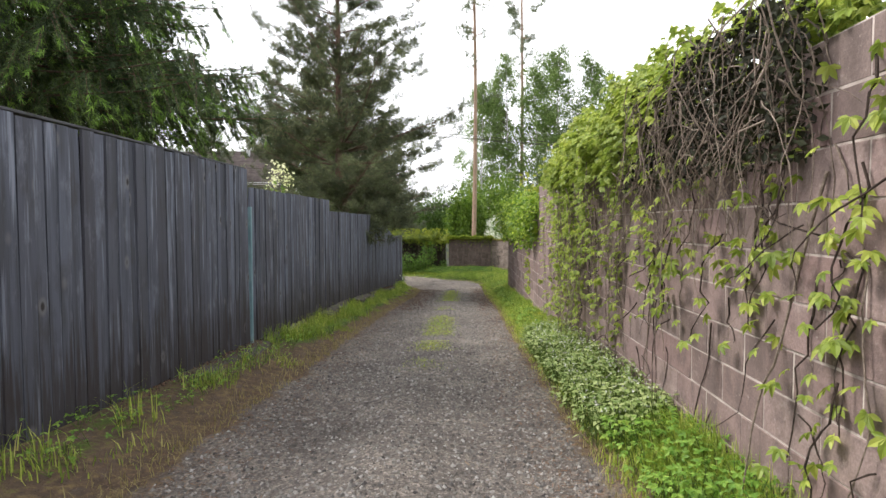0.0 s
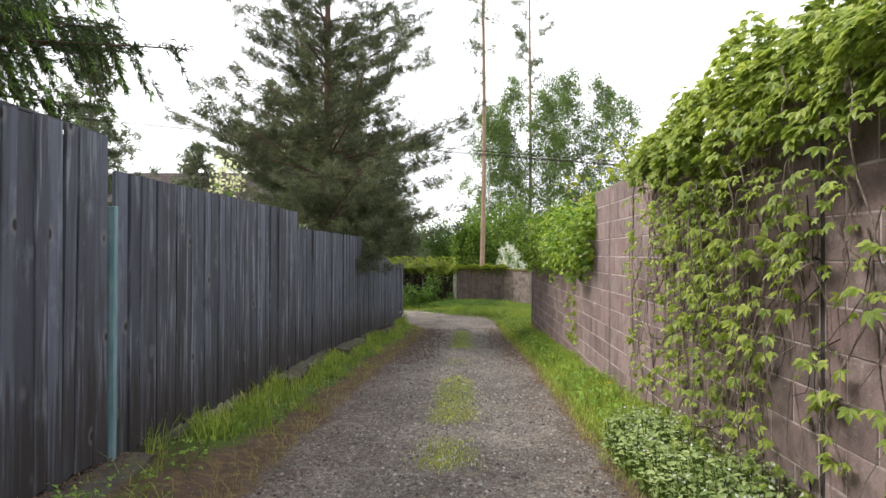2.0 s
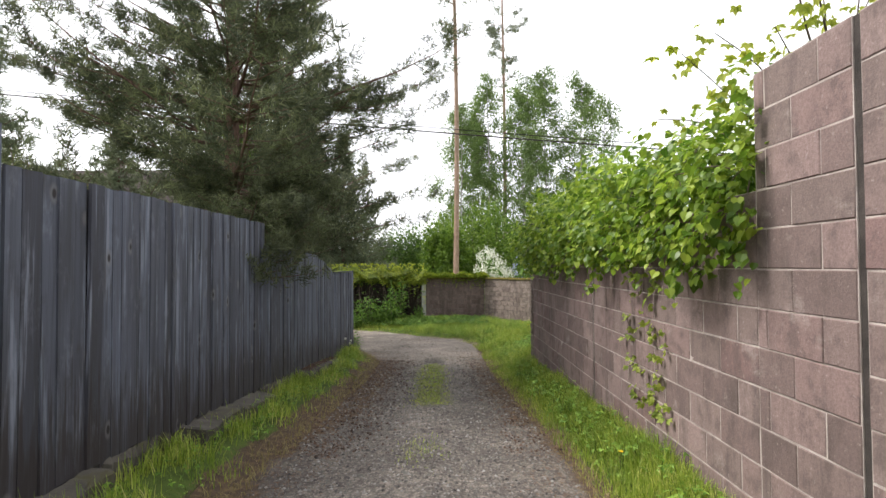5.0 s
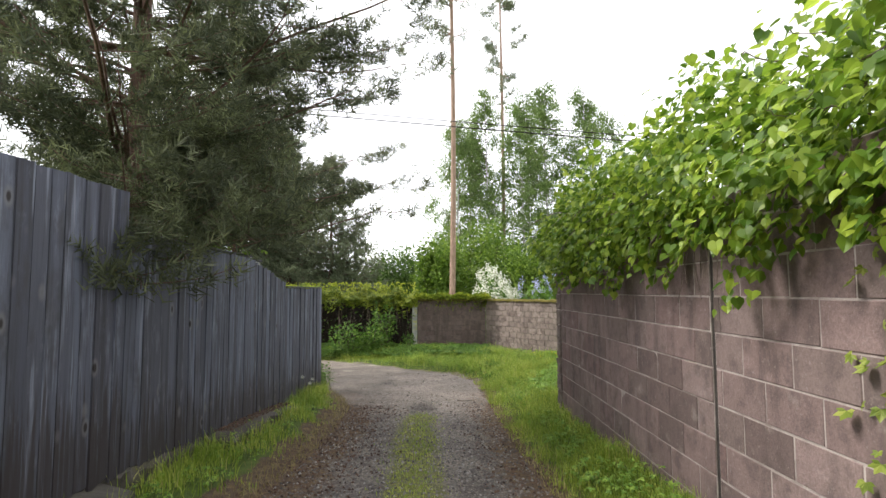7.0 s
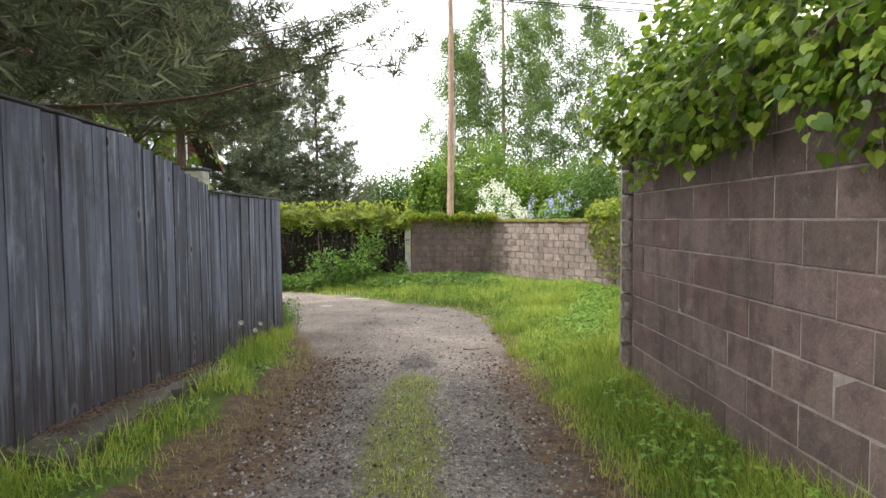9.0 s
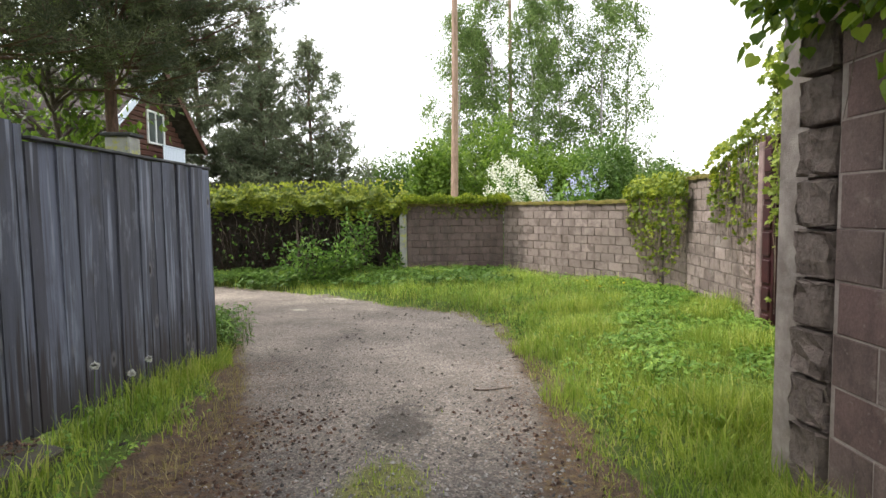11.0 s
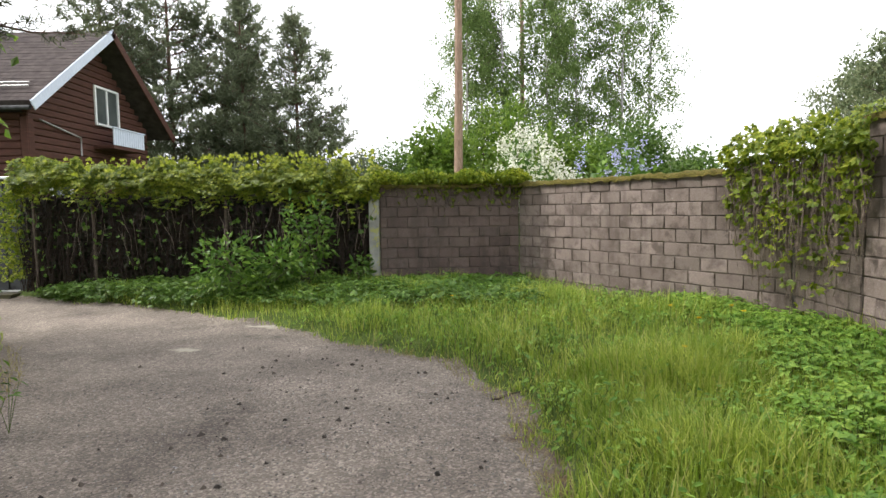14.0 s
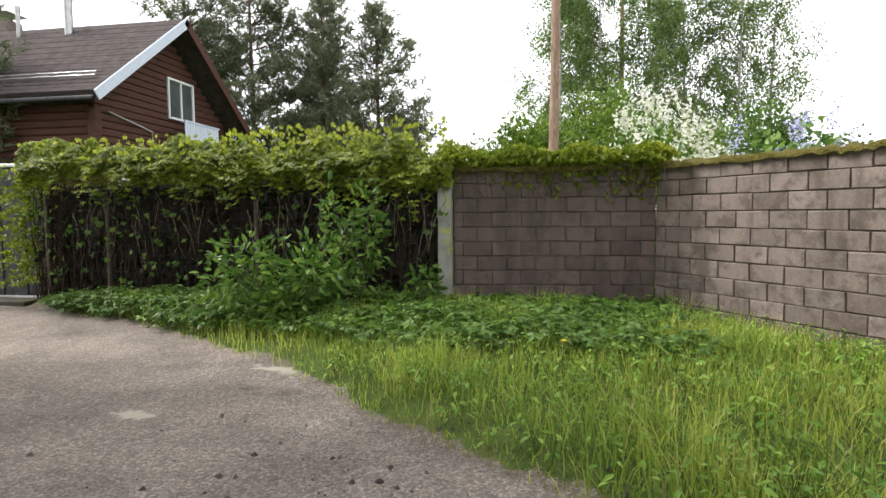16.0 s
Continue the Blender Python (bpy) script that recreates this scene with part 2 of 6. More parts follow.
c = k.mix(k.math("MULTIPLY", masked("mottled", 0.3, 0.7), 0.75), g, (0.052, 0.046, 0.04))
c = k.mix(masked("pale"), c, (0.42, 0.38, 0.31))
c = k.mix(k.math("MULTIPLY", masked("moss", 0.35, 0.75), 0.8), c, mossc)
c = k.mix(masked("soil", 0.35, 0.7), c, soil)
c = k.mix(masked("turf"), c, turf)
k.color(c).bump(k.mix(0.5, k.mix(0.5, cell, k.voronoi(34.0)), fine), 1.0, 0.03)
M["ground"] = k.m
k = Mat("pebbles", 0.9)
k.color(k.ramp(k.island, [(0.0, (0.05, 0.045, 0.045)), (0.4, (0.14, 0.13, 0.12)), (0.75, (0.22, 0.205, 0.19)), (1.0, (0.33, 0.315, 0.3))])).bump(k.noise(150.0), 0.4, 0.004)
M["pebble"] = k.m
k = Mat("dry_litter", 0.95)
k.color(k.ramp(k.island, [(0.0, (0.07, 0.04, 0.028)), (0.5, (0.16, 0.09, 0.055)), (1.0, (0.2, 0.135, 0.085))]))
M["litter"] = k.m
k = Mat("dark_clods", 0.95)
k.color(k.ramp(k.island, [(0.0, (0.03, 0.026, 0.023)), (1.0, (0.11, 0.09, 0.075))]))
M["clod"] = k.m
k = Mat("pine_cones", 0.9)
k.color(k.ramp(k.island, [(0.0, (0.035, 0.022, 0.017)), (0.6, (0.085, 0.05, 0.035)), (1.0, (0.16, 0.1, 0.07))]))
M["cone"] = k.m

k = Mat("grass_blades", 0.5, spec=0.35)
c = k.ramp(k.island, [(0.0, (0.165, 0.25, 0.03)), (0.5, (0.325, 0.425, 0.058)), (0.9, (0.54, 0.58, 0.125)), (1.0, (0.56, 0.5, 0.2))])
c = k.mix(k.step(k.noise(1.7, 3.0, 0.6), 0.45, 0.65, 0.0, 0.55), c, (0.14, 0.25, 0.028))
c = k.mix(k.step(k.noise(1.1, 4.0, 0.6, k.shifted((1, 1, 1))), 0.55, 0.72, 0.0, 0.4), c, (0.38, 0.42, 0.085))
k.leafy(c, 0.5)
M["grass"] = k.m
M["straw"] = leaf_mat("dry_grass", (0.2, 0.17, 0.06), (0.33, 0.28, 0.1), (0.42, 0.36, 0.17), 0.3, 0.7)
M["herb"] = leaf_mat("herb_leaves", (0.1, 0.21, 0.026), (0.2, 0.345, 0.046), (0.36, 0.5, 0.085), 0.42, 0.5, 1.2)
M["nettle"] = leaf_mat("pale_herb_leaves", (0.17, 0.255, 0.07), (0.32, 0.405, 0.14), (0.48, 0.54, 0.24), 0.42, 0.5, 1.5)
M["creeper"] = leaf_mat("creeper_leaves", (0.14, 0.205, 0.03), (0.3, 0.375, 0.058), (0.48, 0.52, 0.115), 0.48, 0.45, 1.6)
M["vineleaf"] = leaf_mat("broad_vine_leaves", (0.06, 0.125, 0.013), (0.2, 0.31, 0.03), (0.44, 0.54, 0.075), 0.5, 0.36, 3.2)
M["creeper_far"] = leaf_mat("creeper_hedge_leaves", (0.085, 0.135, 0.013), (0.24, 0.305, 0.027), (0.45, 0.47, 0.05), 0.45, 0.45, 3.0, 0.7)
# near-black leaf colour, the shade inside the creepers put into it
M["creeper_shade"] = leaf_mat("shade_coloured_creeper_leaves", (0.012, 0.011, 0.006), (0.02, 0.022, 0.009), (0.034, 0.04, 0.013), 0.1, 0.7)
M["shrub"] = leaf_mat("shrub_leaves", (0.045, 0.105, 0.014), (0.1, 0.19, 0.027), (0.19, 0.3, 0.048), 0.4, 0.45)
M["pine"] = leaf_mat("pine_needles", (0.04, 0.05, 0.026), (0.125, 0.145, 0.068), (0.2, 0.22, 0.1), 0.35, 0.6, 2.6, 0.85)
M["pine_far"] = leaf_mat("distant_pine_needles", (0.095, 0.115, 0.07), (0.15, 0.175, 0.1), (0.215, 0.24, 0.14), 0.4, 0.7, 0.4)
M["spruce"] = leaf_mat("spruce_needles", (0.022, 0.04, 0.014), (0.07, 0.11, 0.03), (0.13, 0.185, 0.045), 0.25, 0.6, 2.2, 0.8)
M["shoot"] = leaf_mat("fresh_spruce_shoots", (0.1, 0.2, 0.025), (0.16, 0.29, 0.035), (0.24, 0.38, 0.06), 0.35, 0.6)
M["birch"] = leaf_mat("birch_leaves", (0.085, 0.14, 0.035), (0.14, 0.21, 0.055), (0.22, 0.3, 0.085), 0.45, 0.6, 0.3)
M["maple"] = leaf_mat("bright_bush_leaves", (0.06, 0.115, 0.013), (0.13, 0.215, 0.023), (0.225, 0.32, 0.045), 0.45, 0.5, 0.4)
M["goldleaf"] = leaf_mat("yellow_green_leaves", (0.2, 0.26, 0.02), (0.36, 0.4, 0.045), (0.5, 0.52, 0.1), 0.5, 0.5)
M["deepbush"] = leaf_mat("deep_green_leaves", (0.049, 0.099, 0.017), (0.088, 0.156, 0.027), (0.148, 0.223, 0.047), 0.42, 0.5, 0.5)
# paler, greyer leaf colour with distance haze put into it
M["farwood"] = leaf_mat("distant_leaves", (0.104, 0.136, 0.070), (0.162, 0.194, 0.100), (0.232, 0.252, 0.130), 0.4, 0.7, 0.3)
for nm, c1, c2 in (("white_bloom", (0.62, 0.62, 0.5), (0.8, 0.8, 0.7)), ("lilac_bloom", (0.36, 0.36, 0.62), (0.55, 0.55, 0.75)), ("yellow_cream", (0.6, 0.62, 0.3), (0.75, 0.76, 0.5)), ("yellow_bloom", (0.75, 0.5, 0.02), (0.85, 0.62, 0.04)), ("seed_head", (0.55, 0.55, 0.5), (0.7, 0.7, 0.66))):
    k = Mat(nm, 0.8)
    k.leafy(k.ramp(k.island, [(0.0, c1), (1.0, c2)]), 0.3)
    M[nm] = k.m
M["vine_stem"] = bark_mat("creeper_stems", (0.08, 0.058, 0.045), (0.27, 0.215, 0.175), 30.0, (1, 1, 1))
# stem colour lowered to carry the shade inside the creeper hedge
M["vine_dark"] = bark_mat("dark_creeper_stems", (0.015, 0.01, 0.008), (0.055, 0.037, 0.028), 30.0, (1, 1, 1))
M["green_stem"] = bark_mat("green_stalks", (0.06, 0.1, 0.02), (0.12, 0.17, 0.04), 30.0, (1, 1, 1))
M["pine_bark"] = bark_mat("pine_bark", (0.055, 0.035, 0.027), (0.17, 0.1, 0.075))
M["tall_bark"] = bark_mat("tall_pine_bark", (0.16, 0.1, 0.07), (0.36, 0.25, 0.19), 5.0)
M["birch_bark"] = bark_mat("birch_bark", (0.12, 0.11, 0.1), (0.5, 0.48, 0.45), 4.0, (1, 1, 4))
M["twig"] = bark_mat("grey_twigs", (0.06, 0.045, 0.035), (0.14, 0.11, 0.09), 20.0, (1, 1, 1))


# ---- mesh helpers ----
def mesh_from(name, verts, faces, smooth=False):
    """A mesh from an array of vertices and one or more arrays of faces (triangles or quads)."""
    me = bpy.data.meshes.new(name)
    verts = np.asarray(verts, dtype=np.float32)
    faces = [np.asarray(f, dtype=np.int32) for f in (faces if isinstance(faces, list) else [faces]) if len(f)]
    loops = np.concatenate([f.ravel() for f in faces])
    totals = np.concatenate([np.full(len(f), f.shape[1], dtype=np.int32) for f in faces])
    me.vertices.add(len(verts))
    me.vertices.foreach_set("co", verts.ravel())
    me.loops.add(len(loops))
    me.loops.foreach_set("vertex_index", loops)
    me.polygons.add(len(totals))
    me.polygons.foreach_set("loop_start", np.concatenate([[0], np.cumsum(totals)[:-1]]).astype(np.int32))
    me.polygons.foreach_set("loop_total", totals)
    me.polygons.foreach_set("use_smooth", np.full(len(totals), smooth, dtype=bool))
    me.update(calc_edges=True)
    return me


def link_part(name, me, mat, parent=None, label=""):
    if mat is not None and not me.materials:
        me.materials.append(mat)
    ob = new(name, me)
    if parent is not None:
        ob.parent = parent
    return tagged(ob, label)


def part(name, bm, mat, parent=None, label=""):
    me = bpy.data.meshes.new(name)
    bm.to_mesh(me)
    bm.free()
    return link_part(name, me, mat, parent, label)


def thing(name, at, label, category, group="", kind=""):
    ob = new(name)
    ob.empty_display_size = 0.1
    ob.location = at
    return tagged(ob, label, category, group, kind)


def box(bm, x0, x1, y0, y1, z0, z1, bevel=0.0):
    r = bmesh.ops.create_cube(bm, size=1.0, matrix=Matrix.Translation(((x0 + x1) / 2, (y0 + y1) / 2, (z0 + z1) / 2)) @ Matrix.Diagonal((x1 - x0, y1 - y0, z1 - z0, 1)))
    if bevel:
        es = {e for v in r["verts"] for e in v.link_edges}
        bmesh.ops.bevel(bm, geom=list(es), offset=bevel, segments=1, affect="EDGES")
    return r["verts"]


def boxed(name, dims, mat, parent=None, label="", bevel=0.0):
    bm = bmesh.new()
    box(bm, *dims, bevel)
    return part(name, bm, mat, parent, label)


def tubes(lines, sides=5):
    """Vertices and faces of tapered tubes. Each line: (points, radii)."""
    V, F, base = [], [], 0
    ang = np.linspace(0, 2 * np.pi, sides, endpoint=False)
    ring = np.arange(sides)
    for pts, rad in lines:
        pts = np.asarray(pts, float)
        rad = np.broadcast_to(np.asarray(rad, float), (len(pts),))
        d = np.gradient(pts, axis=0)
        d /= np.linalg.norm(d, axis=1)[:, None] + 1e-9
        up = np.where(np.abs(d[:, 2:3]) > 0.9, np.array([[1.0, 0, 0]]), np.array([[0, 0, 1.0]]))
        a = np.cross(d, up)
        a /= np.linalg.norm(a, axis=1)[:, None] + 1e-9
        b = np.cross(d, a)
        V.append((pts[:, None] + rad[:, None, None] * (np.cos(ang)[None, :, None] * a[:, None] + np.sin(ang)[None, :, None] * b[:, None])).reshape(-1, 3))
        n = len(pts)
        i = (base + np.arange(n - 1)[:, None] * sides + ring[None]).ravel()
        j = (base + np.arange(n - 1)[:, None] * sides + (ring[None] + 1) % sides).ravel()
        F.append(np.stack([i, j, j + sides, i + sides], 1))
        base += n * sides
    return np.concatenate(V), np.concatenate(F)


def tube_part(name, lines, mat, parent, label="", sides=5):
    v, f = tubes(lines, sides)
    return link_part(name, mesh_from(name, v, f, True), mat, parent, label)


def bases(dirs, rng, spin=True):
    """Bases whose y axis is dirs, spun at random about it."""
    y = dirs / (np.linalg.norm(dirs, axis=1)[:, None] + 1e-9)
    t = rng.normal(size=y.shape) if spin else np.tile([0, 0, 1.0], (len(y), 1)) + 0.25 * rng.normal(size=y.shape)
    x = np.cross(y, t)
    x /= np.linalg.norm(x, axis=1)[:, None] + 1e-9
    return x, y, np.cross(x, y)


def spread(name, shape, at, dirs, size, mat, parent, rng, label="", spin=True, kind=""):
    """One mesh of many small copies of shape (vertices, triangles): y axis along dirs. spin False: faces turned to the sky."""
    sv, sf = shape
    sv = np.asarray(sv, float)
    at, dirs = np.asarray(at, float), np.asarray(dirs, float)
    x, y, z = bases(dirs, rng, spin)
    s = np.broadcast_to(np.asarray(size, float), (len(at),))[:, None, None]
    V = at[:, None] + s * (sv[None, :, 0:1] * x[:, None] + sv[None, :, 1:2] * y[:, None] + sv[None, :, 2:3] * z[:, None])
    F = (np.arange(len(at))[:, None, None] * len(sv) + np.asarray(sf)[None]).reshape(-1, 3)
    ob = link_part(name, mesh_from(name, V.reshape(-1, 3), F), mat, parent, label)
    if kind:
        tagged(ob, kind=kind)
    return ob


def joined(shapes):
    V, F, b = [], [], 0
    for v, f in shapes:
        V.append(np.asarray(v, float))
        F.append(np.asarray(f) + b)
        b += len(v)
    return np.concatenate(V), np.concatenate(F)


def turned(shape, rx=0, ry=0, rz=0, s=1.0, at=(0, 0, 0)):
    m = np.array(pose(0, 0, 0, rx, ry, rz).to_3x3())
    return np.asarray(shape[0], float) @ m.T * s + np.array(at), shape[1]


# leaf shapes, one unit long along y
LEAFLET = ([(0, 0, 0), (-0.2, 0.32, 0.07), (-0.17, 0.66, 0.03), (0, 1, -0.12), (0.17, 0.66, 0.03), (0.2, 0.32, 0.07), (0, 0.5, -0.01)],
           [(0, 6, 1), (1, 6, 2), (2, 6, 3), (3, 6, 4), (4, 6, 5), (5, 6, 0)])
DIAMOND = ([(0, 0, 0), (-0.3, 0.45, 0.06), (0, 1, -0.06), (0.3, 0.45, 0.06)], [(0, 2, 1), (0, 3, 2)])
HEART = ([(0, 0.12, 0), (-0.2, 0, 0.05), (-0.45, 0.16, 0.09), (-0.46, 0.45, 0.08), (-0.24, 0.75, 0.02), (0, 1, -0.12), (0.24, 0.75, 0.02), (0.46, 0.45, 0.08), (0.45, 0.16, 0.09), (0.2, 0, 0.05), (0, 0.5, -0.02)],
         [(10, i, i + 1) for i in range(9)] + [(10, 9, 0)])
PALM = joined([turned(LEAFLET, -12, 0, a, s) for a, s in ((0, 1.0), (42, 0.9), (-42, 0.9), (88, 0.65), (-88, 0.65))])
PALM_LOW = joined([turned(DIAMOND, -12, 0, a, s) for a, s in ((0, 1.0), (45, 0.9), (-45, 0.9), (90, 0.65), (-90, 0.65))])
TRIPLE = joined([turned(DIAMOND, -8, 0, a, s, p) for a, s, p in ((0, 0.6, (0, 0.4, 0)), (75, 0.5, (0, 0.38, 0)), (-75, 0.5, (0, 0.38, 0)))])
_rg = np.random.default_rng(5)


def tuft(n, open_deg, w, back=0.0):
    sh = []
    for i in range(n):
        a, b = 360 * i / n + _rg.uniform(-20, 20), open_deg * (0.35 + 0.65 * _rg.random())
        L = _rg.uniform(0.75, 1.0)
        sh.append(turned(([(-w, 0, 0), (w, 0, 0), (0, L, 0)], [(0, 1, 2)]), 0, 0, b, 1.0, (0, -back * _rg.random(), 0)))
        v, f = sh[-1]
        m = np.array(pose(0, 0, 0, 0, a, 0).to_3x3())
        sh[-1] = (v @ m.T, f)
    return joined(sh)


TUFT = tuft(10, 62, 0.05, 0.9)
TUFT_FAR = tuft(7, 60, 0.085, 0.8)


def lerp_line(pts, ys):
    pts = np.asarray(pts, float)
    return np.interp(ys, pts[:, 0], pts[:, 1])


def wobble(x, y, s=1.0):
    """Smooth pseudo noise, -1 to 1."""
    return (np.sin(1.7 * s * x + 2.3 * s * y + 0.4) + np.sin(-2.9 * s * x + 1.3 * s * y + 1.9) + np.sin(0.8 * s * x - 3.4 * s * y + 4.1) + np.sin(4.3 * s * x + 3.7 * s * y)) / 4


# ---- ground ----
PROFILE = [(-60, 0.6), (-6, 0.6), (0, 0.31), (3.5, 0.12), (7, -0.09), (8.5, -0.17), (10, -0.26), (12, -0.35), (14.5, -0.49), (16.5, -0.62), (18, -0.68), (20, -0.78), (22, -0.86), (24, -0.9), (28, -0.92), (60, -0.9), (400, -0.9)]
OUTER = [(-60, 0.7), (3, 0.72), (8, 0.66), (12, 0.68), (16, 0.57), (19, 0.58), (20.4, 0.62), (21.2, 0.53), (22.1, 0.52), (23.3, 0.05), (24.05, -0.95), (25.1, -2.05), (26.5, -4.35), (27.1, -6.0), (28.3, -8.0), (31, -14.0), (60, -60)]
INNER = [(-60, -1.66), (10, -1.62), (13.6, -1.54), (16, -1.45), (18.5, -1.5), (19.6, -1.72), (20.5, -2.07), (21.6, -2.45), (22.9, -3.2), (24.7, -4.6), (26.3, -6.4), (28, -9.0), (31, -20.0), (60, -80)]


def smooth01(v, lo, hi):
    s = np.clip((v - lo) / (hi - lo), 0, 1)
    return s * s * (3 - 2 * s)


def edges(y):
    return lerp_line(INNER, y), lerp_line(OUTER, y)


def gz(x, y):
    x, y = np.asarray(x, float), np.asarray(y, float)
    base = (lerp_line(PROFILE, y) + lerp_line(PROFILE, y - 0.5) + lerp_line(PROFILE, y + 0.5)) / 3
    xl, xr = edges(y)
    rise_r = 0.1 * smooth01(x - xr, 0.0, 0.55) + 0.14 * smooth01(y, 18, 22) * smooth01(x - xr, 0.2, 2.5)
    rise_l = 0.09 * smooth01(xl - x, 0.05, 0.7)
    mid = 0.035 * np.exp(-((x + 0.43) / 0.25) ** 2) * smooth01(20.5 - y, 0, 2) - 0.015 * np.exp(-((x + 1.1) / 0.3) ** 2) - 0.015 * np.exp(-((x - 0.2) / 0.28) ** 2)
    near = smooth01(40 - np.abs(y - 10), 0, 10)
    return base + rise_r + rise_l + mid * near * (1 - smooth01(y, 19, 21)) + 0.012 * wobble(x, y, 1.3) + 0.006 * wobble(x, y, 4.1)


def grid_axis(a, b, step, far):
    inner = np.arange(a, b + step / 2, step)
    out = [inner]
    lo, hi, s = a, b, step
    left, right = [], []
    while hi < far:
        s *= 1.5
        lo, hi = lo - s, hi + s
        left.append(lo)
        right.append(hi)
    return np.concatenate([left[::-1], inner, right])


gx, gy = grid_axis(-9.0, 4.0, 0.1, 700), grid_axis(-2.0, 29.0, 0.1, 700)
GX, GY = np.meshgrid(gx, gy)
gv = np.stack([GX.ravel(), GY.ravel(), gz(GX.ravel(), GY.ravel())], 1)
nx, ny = len(gx), len(gy)
gi = (np.arange(ny - 1)[:, None] * nx + np.arange(nx - 1)[None]).ravel()
ground_mesh = mesh_from("ground", gv, np.stack([gi, gi + 1, gi + nx + 1, gi + nx], 1), True)
px_, py_ = gv[:, 0], gv[:, 1]
XL, XR = edges(py_)
wob = 0.1 * wobble(px_, py_, 2.0)
a_turf = np.maximum(smooth01(px_ - XR + wob, 0.05, 0.3), smooth01(XL - px_ + wob, 0.22, 0.5) * (0.42 + 0.45 * smooth01(py_, 6.5, 8.5)))
litter_zone = smooth01(py_, 11.5, 14.5) * smooth01(19.4 - py_, 0, 1.6)
a_soil = np.maximum(smooth01(px_ - XR + wob, -0.22 - 0.4 * litter_zone, 0.1 - 0.12 * litter_zone), smooth01(XL - px_ + wob, -0.22 - 0.5 * litter_zone, 0.12 - 0.25 * litter_zone)) * (0.72 - 0.3 * smooth01(py_, 20, 23))
strip = np.exp(-((px_ + 0.43 - 0.05 * np.sin(py_)) / 0.29) ** 4)
PATCHES = [(5.6, 6.2, 0.5), (6.9, 7.7, 0.9), (8.2, 10.7, 0.95), (11.6, 12.5, 0.5), (14.0, 17.9, 1.0)]
patch = np.zeros_like(py_) + 0.16
for p0, p1, amount in PATCHES:
    patch = np.maximum(patch, amount * smooth01(py_ + 0.12 * np.sin(9 * px_), p0 - 0.25, p0 + 0.25) * smooth01(p1 + 0.25 - py_ + 0.1 * np.sin(11 * px_), 0, 0.5))
a_moss = strip * patch * (0.85 + 0.3 * wobble(px_, py_, 1.4)) * smooth01(py_, 2.0, 5.0) * smooth01(19.3 - py_, 0, 1.2)
a_fines = smooth01(py_, 16.8, 20.0)
a_damp = 0.75 * np.exp(-(((px_ + 0.42) / 0.3) ** 2 + ((py_ - 18.55) / 0.55) ** 2)) + 0.5 * np.exp(-(((px_ + 1.75) / 0.6) ** 2 + ((py_ - 24.45) / 0.2) ** 2)) + 0.45 * np.exp(-(((px_ + 1.25) / 0.45) ** 2 + ((py_ - 22.1) / 0.5) ** 2))
a_pale = 0.75 * np.exp(-(((px_ + 1.95) / 0.45) ** 2 + ((py_ - 25.0 + 0.25 * px_ + 0.5) / 0.12) ** 2)) + 0.75 * np.exp(-(((px_ + 2.4) / 0.22) ** 2 + ((py_ - 23.9) / 0.13) ** 2))
for an, av in (("turf", a_turf), ("soil", a_soil), ("moss", a_moss), ("pale", a_pale), ("fines", a_fines), ("mottled", a_damp)):
    at_ = ground_mesh.attributes.new(an, "FLOAT", "POINT")
    at_.data.foreach_set("value", av.astype(np.float32))
ground = link_part("ground", ground_mesh, M["ground"])
tagged(ground, "grey gravel lane with mossy middle strip and turf verges", "ground", kind="structure")


# ---- block walls ----
COURSE, BLOCK = 0.1975, 0.4
ZERO = 1.185 - 12 * COURSE


def block_mesh(name, length, height, depth, chamfer, rough=0.0, seed=0):
    """A block: y along its length, face towards -x, with chamfered arrises."""
    rg = np.random.default_rng(seed)
    l, h, c = length / 2, height / 2, chamfer
    v = [(depth, -l, -h), (depth, l, -h), (depth, l, h), (depth, -l, h), (c, -l, -h), (c, l, -h), (c, l, h), (c, -l, h),
         (0, -l + c, -h + c), (0, l - c, -h + c), (0, l - c, h - c), (0, -l + c, h - c)]
    v = np.array(v, float)
    v[4:] += rg.uniform(-1, 1, (8, 3)) * (0.0015 + rough)
    f = [(8, 11, 10, 9)]
    for i in range(4):
        j = (i + 1) % 4
        f += [(8 + i, 9 + i if i < 3 else 8, 4 + j, 4 + i), (4 + i, 4 + j, j, i)]
    f = np.array(f)
    return mesh_from(name, v, f[:, ::-1])


